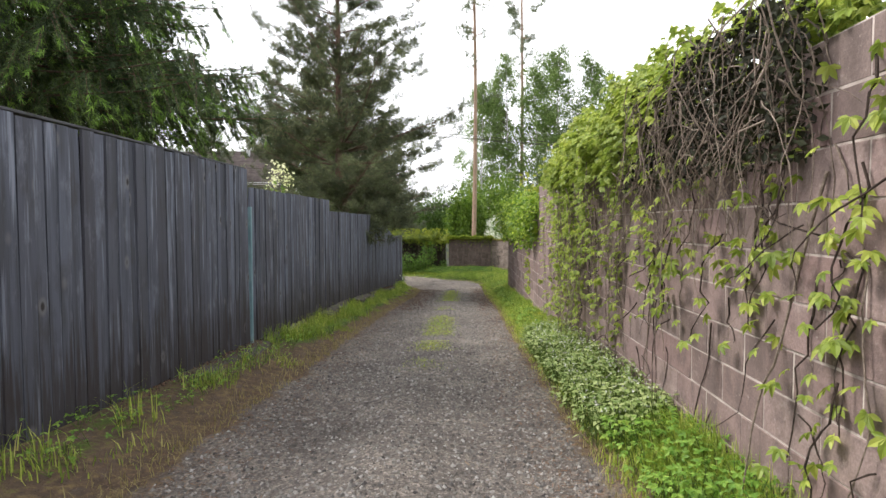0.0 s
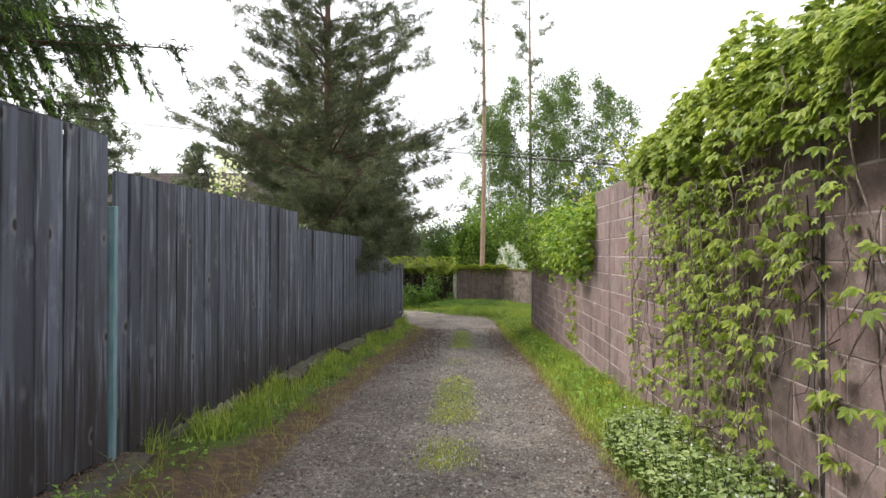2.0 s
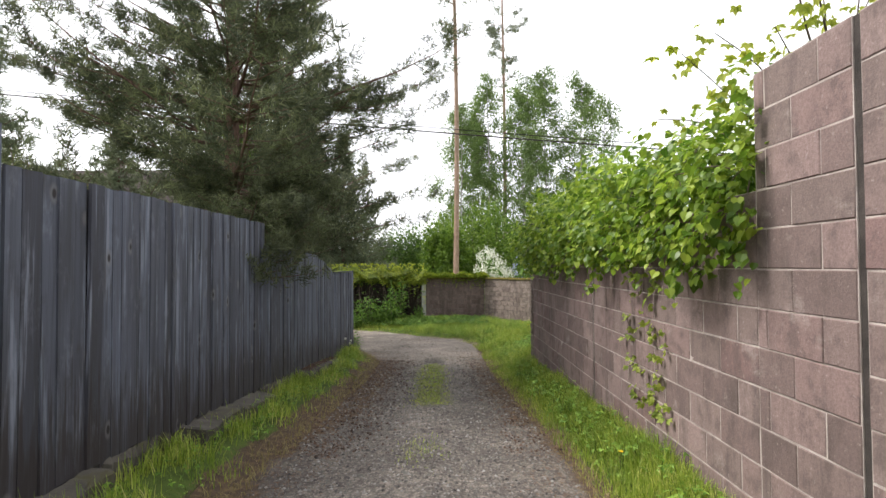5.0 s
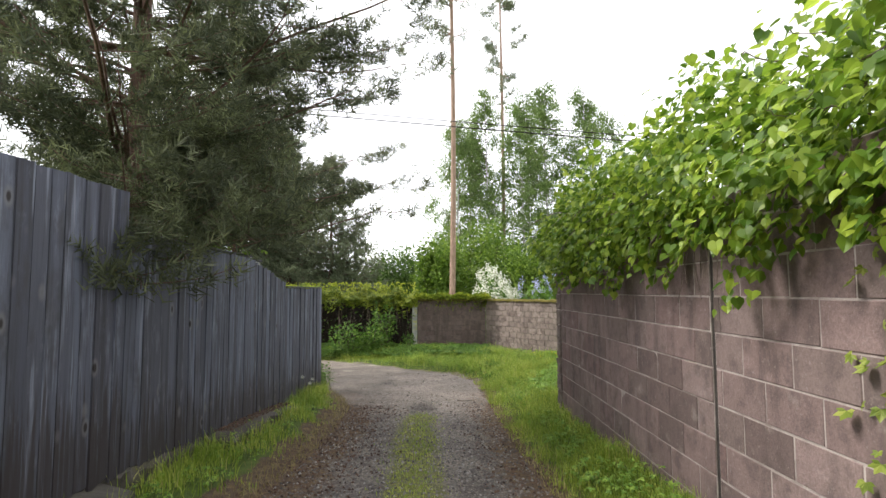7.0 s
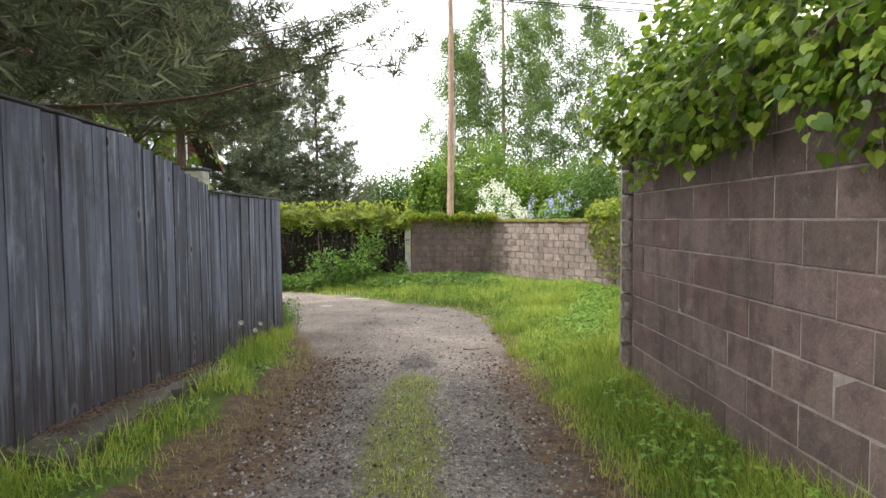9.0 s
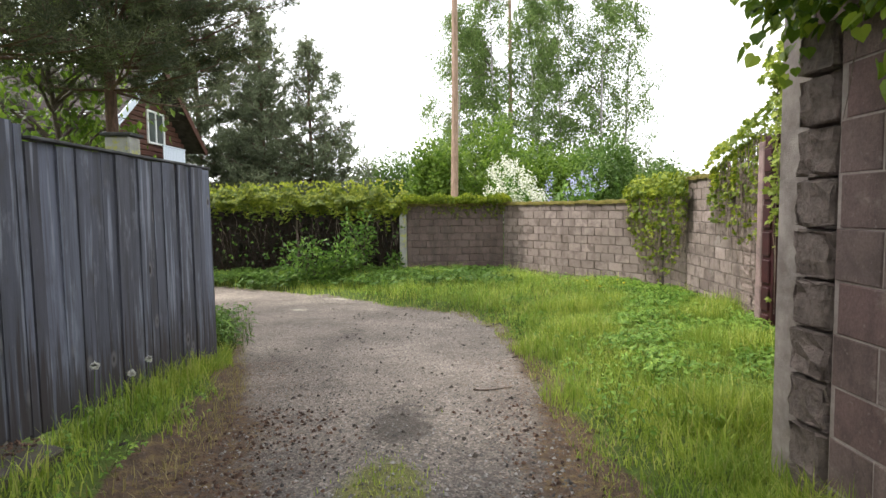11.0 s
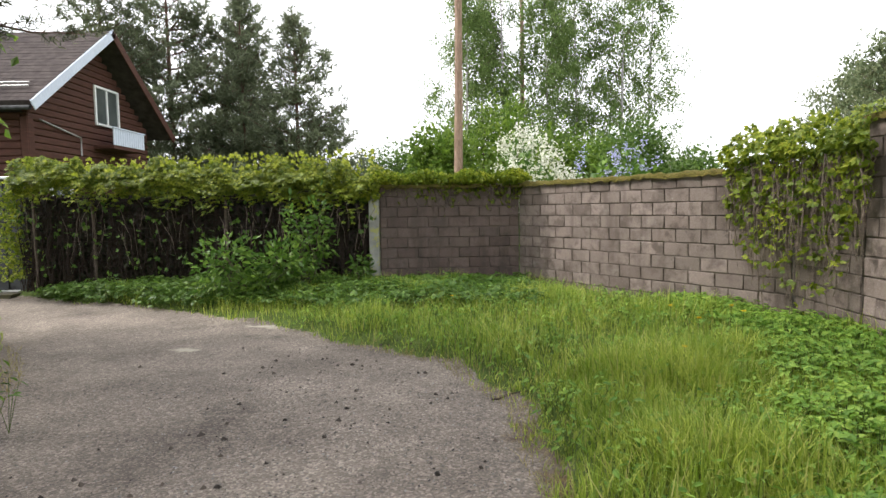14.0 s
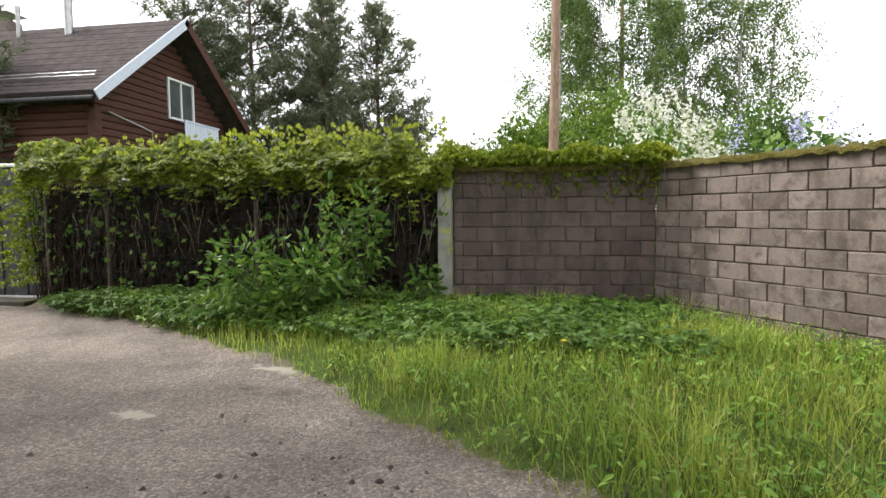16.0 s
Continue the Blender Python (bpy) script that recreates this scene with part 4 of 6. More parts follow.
def birch_tree(name, at, height, radius, seed, label, leaves=14000, leaf=0.14, mat="birch", first=0.18, bark="birch_bark", weep=0.8, trunk_r=0.13, group=""):
    rng = np.random.default_rng(seed)
    root = thing(name, at, label, "tree", group)
    n = 12
    t = np.linspace(0, 1, n)
    trunk = np.stack([0.25 * np.sin(2.5 * t + seed), 0.25 * np.sin(2 * t + 2 * seed), height * t], 1)
    tube_part("trunk", [(trunk, taper(trunk_r, 0.02, n))], M[bark], root, "", 7)
    limbs, ends = [], []
    nl = 64
    for i in range(nl):
        f = (i + rng.random()) / nl
        z = height * (first + (0.97 - first) * f)
        a = rng.uniform(0, 2 * np.pi)
        L = radius * (0.35 + 1.0 * np.sin(np.pi * min(1, 0.2 + f * 0.85))) * rng.uniform(0.6, 1.15) * 0.8
        o = np.array([np.interp(z, trunk[:, 2], trunk[:, 0]), np.interp(z, trunk[:, 2], trunk[:, 1]), z])
        p = curve_pts(o, (np.cos(a), np.sin(a), 1.0), L * 1.3, 7, 0.1, -0.2 * weep, rng, 0.08)
        limbs.append((p, taper(0.035, 0.008, 7)))
        for j in range(7):
            s = rng.uniform(0.15, 1.0)
            q = np.array([np.interp(s, np.linspace(0, 1, 7), p[:, c]) for c in range(3)])
            dv = np.array([np.cos(a) * 0.6 + rng.normal(0, 0.5), np.sin(a) * 0.6 + rng.normal(0, 0.5), 0.25 - 0.6 * weep + rng.normal(0, 0.3)])
            p2 = curve_pts(q, dv, rng.uniform(0.5, 1.3) * (0.5 + radius / 4), 6, 0.55 * weep, 0.0, rng, 0.08)
            ends.append(p2)
            limbs.append((p2, taper(0.009, 0.003, 6)))
    tube_part("branchwork", limbs[::2], M["twig"], root, "", 3)
    per = max(1, leaves // len(ends))
    P, D = [], []
    for p2 in ends:
        u = rng.uniform(0.0, 1.0, per)
        q = np.stack([np.interp(u, np.linspace(0, 1, 6), p2[:, c]) for c in range(3)], 1)
        q += rng.normal(0, 0.05 + 0.05 * radius, q.shape)
        q[:, 2] -= rng.random(per) * 0.5 * weep
        P.append(q)
        D.append(rng.normal(0, 0.5, (per, 3)) + [0, 0, -0.7])
    P, D = np.concatenate(P), np.concatenate(D)
    spread("crown", DIAMOND, P, D, leaf * rng.uniform(0.6, 1.25, len(P)), M[mat], root, rng, "hanging light green leaves")
    return root


def clumpy(rng, n, radii, lumps=9, shell=0.35):
    """Points in an uneven heap of lumps, with outward directions."""
    c = rng.normal(0, 1, (lumps, 3))
    c /= np.linalg.norm(c, axis=1)[:, None]
    c *= rng.uniform(0.35, 0.75, (lumps, 1))
    c[:, 2] = rng.uniform(0.12, 0.72, lumps)
    i = rng.integers(0, lumps, n)
    d = rng.normal(0, 1, (n, 3))
    d /= np.linalg.norm(d, axis=1)[:, None]
    r = (1 - shell * rng.random(n)) * (0.28 + 0.22 * ((i * 37) % 10) / 10)
    p = (c[i] + d * r[:, None]) * np.asarray(radii)
    p[:, 2] = np.maximum(p[:, 2], 0.02)
    return p, d


def bush(name, at, radii, seed, mat, label, leaves=6000, leaf=0.09, shape=None, category="shrub", lumps=10, stems=14, group="", bloom=None):
    rng = np.random.default_rng(seed)
    root = thing(name, at, label, category, group)
    p, d = clumpy(rng, leaves, radii, lumps, 0.75)
    lines = []
    for i in range(stems):
        e = p[rng.integers(0, len(p))]
        b = np.array([rng.normal(0, 0.12 * radii[0]), rng.normal(0, 0.12 * radii[1]), 0])
        q = np.stack([b + (e - b) * s + rng.normal(0, 0.03 * radii[2], 3) * (0 < s < 1) for s in np.linspace(0, 1, 6)])
        lines.append((q, taper(0.012 * max(1, radii[2] / 1.5), 0.003, 6)))
    tube_part("stalk_work", lines, M["twig"], root, "", 4)
    spread("leaves", shape or DIAMOND, p, d + rng.normal(0, 0.5, d.shape) + [0, 0, -0.25], leaf * rng.uniform(0.6, 1.25, leaves), M[mat], root, rng)
    if bloom:
        bm_, count, sz, lab = bloom
        q, e = clumpy(np.random.default_rng(seed), count * 4, np.array(radii) * 1.06, lumps, 0.12)
        q = q[q[:, 2] > 0.5 * radii[2]][:count]
        V = np.repeat(q, 26, axis=0) + rng.normal(0, 1, (len(q) * 26, 3)) * np.array([sz, sz, sz * 1.7])
        spread("blossom", DIAMOND, V, rng.normal(0, 1, V.shape), sz * 1.1 * rng.uniform(0.7, 1.2, len(V)), M[bm_], root, rng, lab)
    return root


# spruce over the near fence, large pine behind the fence, pines round the house
spruce_tree("spruce", (-4.95, 5.6, float(gz(-4.95, 5.6)) - 0.1), 8.0, 3.75, 3, "dark spruce with drooping boughs and fresh green tips", 0.33)
pine_tree("pine", (-3.8, 16.7, -0.75), 12.5, 4.2, 11, "large dark pine behind the fence, reaching over the lane", 0.19, tufts=16, size=0.13, trunk_r=0.17, low=1.0, boughs=[(2.75 + 0.09 * i, -1.3 + 0.12 * i, 2.9 - 0.09 * i + 0.15 * (i % 3), 0.5) for i in range(10)])
pine_tree("pine", (-5.6, 21.6, -0.9), 9.5, 2.4, 12, "dark pine with bare lower trunk behind the fence", 0.36, tufts=11, size=0.13, trunk_r=0.12)
pine_tree("pine", (-5.1, 23.7, -0.9), 9.5, 2.3, 13, "dark pine with bare lower trunk beside the bend", 0.36, tufts=11, size=0.13, trunk_r=0.12, boughs=[(4.0 + 0.13 * i, -1.5 + 0.3 * i, 2.0 + 0.15 * (i % 3), 0.12) for i in range(8)])
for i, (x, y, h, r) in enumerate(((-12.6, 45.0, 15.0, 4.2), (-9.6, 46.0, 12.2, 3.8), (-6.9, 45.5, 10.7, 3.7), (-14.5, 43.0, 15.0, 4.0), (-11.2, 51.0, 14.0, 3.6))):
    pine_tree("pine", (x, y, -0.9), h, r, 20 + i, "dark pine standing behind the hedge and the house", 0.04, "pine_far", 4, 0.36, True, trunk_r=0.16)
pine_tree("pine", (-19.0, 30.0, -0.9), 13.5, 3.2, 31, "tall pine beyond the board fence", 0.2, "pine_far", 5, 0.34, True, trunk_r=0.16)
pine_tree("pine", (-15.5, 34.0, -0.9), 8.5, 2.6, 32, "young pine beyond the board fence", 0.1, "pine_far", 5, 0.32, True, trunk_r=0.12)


def tall_pine(at, height, r, crown_from, spread_r, seed, label, size=0.3):
    rng = np.random.default_rng(seed)
    root = thing("tall_pine", at, label, "tree", "tall bare pines")
    n = 16
    t = np.linspace(0, 1, n)
    trunk = np.stack([0.12 * np.sin(4 * t), 0.1 * np.sin(3 * t + 1), height * t], 1)
    tube_part("trunk", [(trunk, taper(r, r * 0.35, n))], M["tall_bark"], root, "bare reddish-brown trunk", 9)
    limbs, P, D = [], [], []
    for i in range(34):
        f = rng.random() ** 0.7
        z = height * (crown_from + (0.99 - crown_from) * f)
        a = rng.uniform(0, 2 * np.pi)
        L = spread_r * (0.4 + 0.8 * f) * (1 - 0.55 * max(0, f - 0.6) / 0.4) * rng.uniform(0.5, 1.1)
        p = curve_pts((0, 0, z), (np.cos(a), np.sin(a), 0.25), L, 7, 0.25, 0.35, rng, 0.1)
        limbs.append((p, taper(0.035, 0.008, 7)))
        for j in range(int(2 + 4 * f)):
            s = rng.uniform(0.45, 1.0)
            q = np.array([np.interp(s, np.linspace(0, 1, 7), p[:, c]) for c in range(3)])
            P.append(q + rng.normal(0, 0.2, (4, 3)))
            D.append(rng.normal(0, 0.5, (4, 3)) + [0, 0, 0.5])
    tube_part("branchwork", limbs, M["tall_bark"], root, "", 4)
    P, D = np.concatenate(P), np.concatenate(D)
    spread("crown", TUFT_FAR, P, D, size * rng.uniform(0.7, 1.2, len(P)), M["pine_far"], root, rng, "thin needle tufts")
    return root


tall_pine((0.53, 38.4, -0.9), 24.0, 0.165, 0.5, 1.9, 41, "tall pine with a bare straight trunk and thin crown")
tall_pine((6.4, 66.0, -0.9), 33.0, 0.24, 0.55, 3.0, 42, "distant tall pine with a bare trunk", 0.5)

for i, (x, y, h, r, lv) in enumerate(((1.5, 60.0, 17.5, 2.4, 13000), (4.3, 62.0, 21.0, 2.3, 13000), (7.4, 60.0, 19.0, 2.4, 13000), (10.2, 62.0, 22.0, 2.5, 15000), (13.2, 60.0, 20.5, 2.4, 14000), (15.9, 63.0, 19.5, 2.4, 8000), (3.0, 66.0, 19.0, 2.6, 9000), (9.0, 67.0, 23.0, 2.6, 9000))):
    birch_tree("birch", (x, y, -0.9), h, r * 1.15, 50 + i, "slender birch with hanging light green twigs beyond the walls", int(lv * 1.25), 0.19, "birch", 0.08, group="birches beyond the walls")
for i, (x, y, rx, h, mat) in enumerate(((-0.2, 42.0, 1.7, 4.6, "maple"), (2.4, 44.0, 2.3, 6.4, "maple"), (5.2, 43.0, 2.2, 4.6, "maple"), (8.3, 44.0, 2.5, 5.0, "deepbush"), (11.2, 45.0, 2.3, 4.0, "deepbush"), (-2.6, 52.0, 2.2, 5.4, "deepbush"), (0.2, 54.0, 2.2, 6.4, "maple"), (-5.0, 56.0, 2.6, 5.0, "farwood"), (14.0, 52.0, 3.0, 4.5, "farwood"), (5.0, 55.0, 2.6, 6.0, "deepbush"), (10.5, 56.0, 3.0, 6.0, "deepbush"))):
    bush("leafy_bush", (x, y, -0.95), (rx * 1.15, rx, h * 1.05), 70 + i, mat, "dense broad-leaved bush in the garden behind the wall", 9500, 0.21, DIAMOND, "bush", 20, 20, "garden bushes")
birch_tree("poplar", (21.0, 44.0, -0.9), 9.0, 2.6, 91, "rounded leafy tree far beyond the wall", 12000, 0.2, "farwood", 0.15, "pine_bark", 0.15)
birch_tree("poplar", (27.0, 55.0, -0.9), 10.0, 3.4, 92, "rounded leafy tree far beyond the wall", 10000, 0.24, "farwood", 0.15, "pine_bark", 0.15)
birch_tree("poplar", (19.0, 37.0, -0.9), 9.5, 2.8, 93, "leafy tree rising beyond the block wall", 14000, 0.16, "birch", 0.15, "pine_bark", 0.15)
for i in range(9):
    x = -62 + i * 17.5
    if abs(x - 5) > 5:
        bush("distant_wood", (x, 95 + 6 * math.sin(i * 2.1), -0.9), (10, 5, 6.5 + 2 * math.sin(i * 1.7)), 110 + i, "farwood", "distant wood edge, haze put into its leaf colour", 3500, 0.7, DIAMOND, "trees", 16, 6, "distant wood")
# small leafy trees peeping over the fences
bush("elder", (-3.3, 9.9, -0.3), (0.55, 0.55, 2.55), 95, "maple", "elder bush with pale flower plates behind the fence", 1100, 0.11, LEAFLET, "shrub", 10, 16, "", ("yellow_cream", 30, 0.055, "pale cream flower plates"))
birch_tree("maple", (-6.1, 24.2, -0.9), 6.4, 1.2, 96, "maple with yellow-green leaves near the house", 4200, 0.14, "maple", 0.25, "twig", 0.0, 0.06)
ym = thing("young_maple", (2.2, 10.9, -0.4), "thin young maple with yellow-green leaves behind the wall", "tree")
rng = np.random.default_rng(97)
ym_lines, ym_p = [(np.array([(0, 0, 0), (0.03, 0.02, 1.2), (0, -0.05, 2.5)]), [0.025, 0.02, 0.014])], []
for i in range(19):
    b_ = np.array([0.0, -0.03, 1.5 + 0.06 * i])
    q = curve_pts(b_, (rng.uniform(-1.3, 0.9), rng.uniform(-0.9, 0.3), rng.uniform(0.5, 1.2)), rng.uniform(1.1, 1.8), 7, 0.1, -0.1, rng, 0.06)
    ym_lines.append((q, taper(0.01, 0.003, 7)))
    u = rng.uniform(0.35, 1.0, 26)
    ym_p.append(np.stack([np.interp(u, np.linspace(0, 1, 7), q[:, c]) for c in range(3)], 1) + rng.normal(0, 0.07, (26, 3)))
tube_part("branchwork", ym_lines, M["twig"], ym, "", 4)
ym_p = np.concatenate(ym_p)
spread("leaves", PALM_LOW, ym_p, rng.normal(0, 0.6, ym_p.shape) + [0, 0, -0.4], rng.uniform(0.04, 0.075, len(ym_p)), M["goldleaf"], ym, rng, "yellow-green lobed leaves", False)
bush("lilac", (1.6, 28.3, -0.9), (0.95, 0.8, 2.55), 98, "shrub", "lilac bush in white bloom behind the block wall", 1500, 0.11, HEART, "shrub", 14, 16, "", ("white_bloom", 150, 0.055, "white flower panicles"))
bush("lilac", (3.0, 28.4, -0.9), (1.0, 0.8, 2.45), 99, "shrub", "lilac bush in pale violet bloom behind the block wall", 1700, 0.11, HEART, "shrub", 14, 16, "", ("lilac_bloom", 62, 0.042, "pale violet flower panicles"))


# ---- creepers ----
def stem_lines(rng, count, start, step, n, r0, pull=(0, 0, -0.06), flat=None):
    """Wandering stems: start(i) gives a point, pull the mean way of each step."""
    out = []
    for i in range(count):
        p = [np.array(start(i), float)]
        d = np.array(pull, float) + rng.normal(0, step * 0.6, 3)
        for j in range(n):
            d = 0.75 * d + 0.25 * (np.array(pull) + rng.normal(0, step, 3))
            q = p[-1] + d
            if flat is not None:
                q[0] = min(q[0], flat - 0.004) if q[0] > flat - 0.004 else max(q[0], flat - 0.3)
            p.append(q)
        out.append((np.array(p), taper(r0 * rng.uniform(0.6, 1.3), r0 * 0.35, len(p))))
    return out


def creeper(name, at, label):
    return thing(name, at, label, "creeper")


rng = np.random.default_rng(200)
# over the tall part of the lane wall
vine = creeper("creeper", (WALL_X, 4.5, 0.2), "Virginia creeper over the block wall, bright leaves and bare stems")
vo = np.array([WALL_X, 4.5, 0.2])


def vine_spread(name, pts, dirs, size, mat, shape, label="", parent=None, origin=None, spin=True):
    o = vo if origin is None else origin
    return spread(name, shape, np.asarray(pts) - o, dirs, size, M[mat], parent or vine, rng, label, spin)


# crest: a heap along the wall top; near its beginning the lane side is bare stems under a leafy rim
n = 9600
y = rng.uniform(2.0, 8.0, n)
h = np.interp(y, [2.0, 2.5, 3.2, 4.6, 6, 7.4, 7.95], [0.12, 0.36, 0.46, 0.48, 0.44, 0.38, 0.2]) * (1 + 0.35 * np.sin(2.3 * y) * np.sin(5.1 * y + 1))
low_a = np.interp(y, [2.0, 3.0, 3.8], [0.32, 0.2, -0.2])
a = (low_a + (1.0 - low_a) * rng.random(n)) * np.pi
rr = (1 - 0.45 * rng.random(n) ** 1.5) * (1 + 0.3 * wobble(y * 3, a * 2.5, 1.0))
crest = np.stack([WALL_X + 0.08 - np.cos(a) * rr * np.interp(y, [2.0, 7, 8], [0.3, 0.36, 0.3]), y, 2.14 + np.sin(a) * rr * h], 1)
cd = np.stack([-np.cos(a) - 0.3, rng.normal(0, 0.5, n), np.sin(a) * 0.5 - 0.9], 1) + rng.normal(0, 0.35, (n, 3))
keep = rng.random(n) < np.interp(y, [2.0, 3.2, 4.3], [0.32, 0.5, 1.0])
crest, cd = crest[keep], cd[keep]
vine_spread("crest_foliage", crest, cd, rng.uniform(0.035, 0.07, len(crest)), "creeper", PALM_LOW, spin=False)
# curtain of leaves on the face, in hanging strands with bare wall between
P, D, curtain = [], [], []
for i in range(66):
    y0 = rng.uniform(4.3, 6.4) if i < 22 else rng.uniform(2.9, 4.3) if i < 32 else rng.uniform(6.3, 7.95)
    z0 = rng.uniform(1.7, 2.3)
    drop = rng.uniform(0.4, 1.0) if 22 <= i < 32 else rng.uniform(0.5, 2.1)
    m = 14
    q = [np.array([WALL_X - 0.05 - 0.2 * rng.random(), y0, z0])]
    for j in range(m):
        q.append(q[-1] + np.array([rng.normal(0.006, 0.012), rng.normal(0, 0.045), -drop / m]))
    q = np.array(q)
    q[:, 0] = np.clip(q[:, 0], WALL_X - 0.28, WALL_X - 0.012)
    q[:, 2] = np.maximum(q[:, 2], gz(q[:, 0], q[:, 1]) + 0.1)
    curtain.append((q, taper(0.005, 0.0025, len(q))))
    count = int(drop * rng.uniform(10, 34))
    u = rng.random(count) ** 1.25
    pp = np.stack([np.interp(u, np.linspace(0, 1, len(q)), q[:, c]) for c in range(3)], 1) + rng.normal(0, [0.03, 0.085, 0.06], (count, 3))
    pp[:, 0] = np.minimum(pp[:, 0] - 0.02, WALL_X - 0.02)
    P.append(pp)
    D.append(np.stack([-0.8 + rng.normal(0, 0.3, count), rng.normal(0, 0.5, count), -0.6 + rng.normal(0, 0.3, count)], 1))
P, D = np.concatenate(P), np.concatenate(D)
vine_spread("face_foliage", P, D, rng.uniform(0.032, 0.072, len(P)), "creeper", PALM, spin=False)
# sprays close to the beginning of the lane, on dark stems
sprays = [(2.2, 1.7), (2.15, 0.95), (2.55, 1.4), (2.3, 1.3), (2.9, 1.1), (3.0, 1.55), (3.5, 1.1), (1.95, 1.35), (2.05, 0.6), (1.85, 1.7), (3.9, 1.0), (1.95, 1.05)]
P, D, lines = [], [], []
for sy, sz in sprays:
    b = np.array([WALL_X - 0.02, sy + rng.normal(0, 0.05), sz + 0.35])
    q = [b]
    for j in range(9):
        q.append(q[-1] + np.array([-0.008, 0.03 * math.sin(j + sy * 9), -0.065]) + rng.normal(0, 0.018, 3))
    q = np.array(q)
    q[:, 0] = np.minimum(q[:, 0], WALL_X - 0.012)
    lines.append((q - vo, taper(0.006, 0.003, len(q))))
    m = 13
    u = rng.uniform(0, 1, m)
    pp = np.stack([np.interp(u, np.linspace(0, 1, len(q)), q[:, c]) for c in range(3)], 1) + rng.normal(0, [0.05, 0.11, 0.07], (m, 3))
    pp[:, 0] = np.minimum(pp[:, 0], WALL_X - 0.03)
    P.append(pp)
    D.append(np.stack([-0.6 + rng.normal(0, 0.3, m), rng.normal(0, 0.6, m), -0.7 + rng.normal(0, 0.3, m)], 1))
vine_spread("spray_leaves", np.concatenate(P), np.concatenate(D), rng.uniform(0.045, 0.08, sum(map(len, P))), "creeper", PALM, spin=False)
# stems: a bare tangle under the crest, long ones down the face, clinging twigs
tangle = stem_lines(rng, 230, lambda i: (WALL_X - 0.06 - 0.24 * rng.random(), 2.05 + 1.75 * rng.random() ** 1.2, rng.uniform(1.85, 2.4)), 0.075, 10, 0.0034, (0.01, 0.02, -0.05), WALL_X)
tangle += curtain
tangle += stem_lines(rng, 60, lambda i: (WALL_X - 0.03 - 0.1 * rng.random(), rng.uniform(4.3, 7.9), rng.uniform(1.0, 2.2)), 0.07, 11, 0.004, (0.008, 0, -0.1), WALL_X)
tangle += stem_lines(rng, 16, lambda i: (WALL_X - 0.012, rng.uniform(1.4, 8.4), rng.uniform(1.2, 2.0)), 0.05, 17, 0.006, (0.006, 0, -0.095), WALL_X)
vs, fs = tubes([(p - vo, r) for p, r in tangle], 4)
link_part("stem_tangle", mesh_from("stem_tangle", vs, fs, True), M["vine_stem"], vine, "bare brown stems")["kind"] = "stuff"
dk = stem_lines(rng, 70, lambda i: (WALL_X - 0.012, rng.uniform(1.4, 8.2), rng.uniform(0.3, 1.7)), 0.07, 8, 0.0045, (0.004, 0, -0.04), WALL_X) + [(p + vo, r) for p, r in lines]
vs, fs = tubes([(p - vo, r) for p, r in dk], 4)
link_part("twig_work", mesh_from("twig_work", vs, fs, True), M["vine_dark"], vine, "dark clinging twigs")["kind"] = "stuff"
# dry leaves behind the tangle, shade put into their near-black colour
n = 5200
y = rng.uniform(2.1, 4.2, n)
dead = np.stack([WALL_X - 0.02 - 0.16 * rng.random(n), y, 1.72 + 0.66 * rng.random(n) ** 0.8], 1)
vine_spread("dry_leaves", dead, rng.normal(0, 1, (n, 3)), rng.uniform(0.025, 0.05, n), "creeper_shade", DIAMOND)

# over the lower part of the lane wall, large heart-shaped leaves
vine2 = creeper("creeper", (WALL_X, 13.6, 1.55), "broad-leaved climbing vine heaped over the low block wall")
vo2 = np.array([WALL_X, 13.6, 1.55])
n = 15000
y = rng.uniform(10.1, 17.35, n)
top = np.interp(y, [10.1, 10.8, 12.0, 13.5, 15.5, 17.0, 17.35], [0.45, 0.5, 0.55, 0.62, 0.66, 0.5, 0.2]) * (1 + 0.22 * np.sin(3.1 * y + 0.6) * np.sin(1.3 * y))
hang = np.interp(y, [10.1, 11.5, 13.4, 14.2, 15.2, 16.6, 17.35], [0.4, 0.46, 0.3, 0.5, 0.42, 0.36, 0.5]) * (1 + 0.45 * np.sin(4.3 * y) * np.sin(2.2 * y + 2))
a = rng.uniform(-0.35, 0.92, n) * np.pi
rr = (1 - 0.6 * rng.random(n) ** 1.5) * (1 + 0.4 * wobble(y * 2.2, a * 1.5, 1.0) + 0.42 * wobble(y * 6, a * 4, 1.0))
zz = np.where(np.sin(a) > 0, np.sin(a) * top, np.sin(a) * hang * 1.1)
heap = np.stack([WALL_X + 0.12 - np.cos(a) * rr * 0.41, y, 1.56 + zz * rr], 1)
hd = np.stack([-np.cos(a) * 0.5 - 0.25, rng.normal(0, 0.45, n), -0.9 + 0.5 * np.sin(a)], 1) + rng.normal(0, 0.42, (n, 3))
inwall = (heap[:, 0] > WALL_X - 0.015) & (heap[:, 2] < 1.58)
heap, hd = heap[~inwall], hd[~inwall]
spread("leaves", HEART, heap - vo2, hd, rng.uniform(0.034, 0.074, len(heap)), M["vineleaf"], vine2, rng, "", False)
st = stem_lines(rng, 120, lambda i: (WALL_X - 0.06 + 0.2 * rng.random(), rng.uniform(10.2, 17.2), rng.uniform(1.55, 2.0)), 0.06, 8, 0.005, (-0.02, 0, -0.03))
st += stem_lines(rng, 26, lambda i: (WALL_X - 0.03, rng.uniform(13.0, 17.0), 1.5), 0.03, 6, 0.004, (-0.01, 0, -0.08), WALL_X)
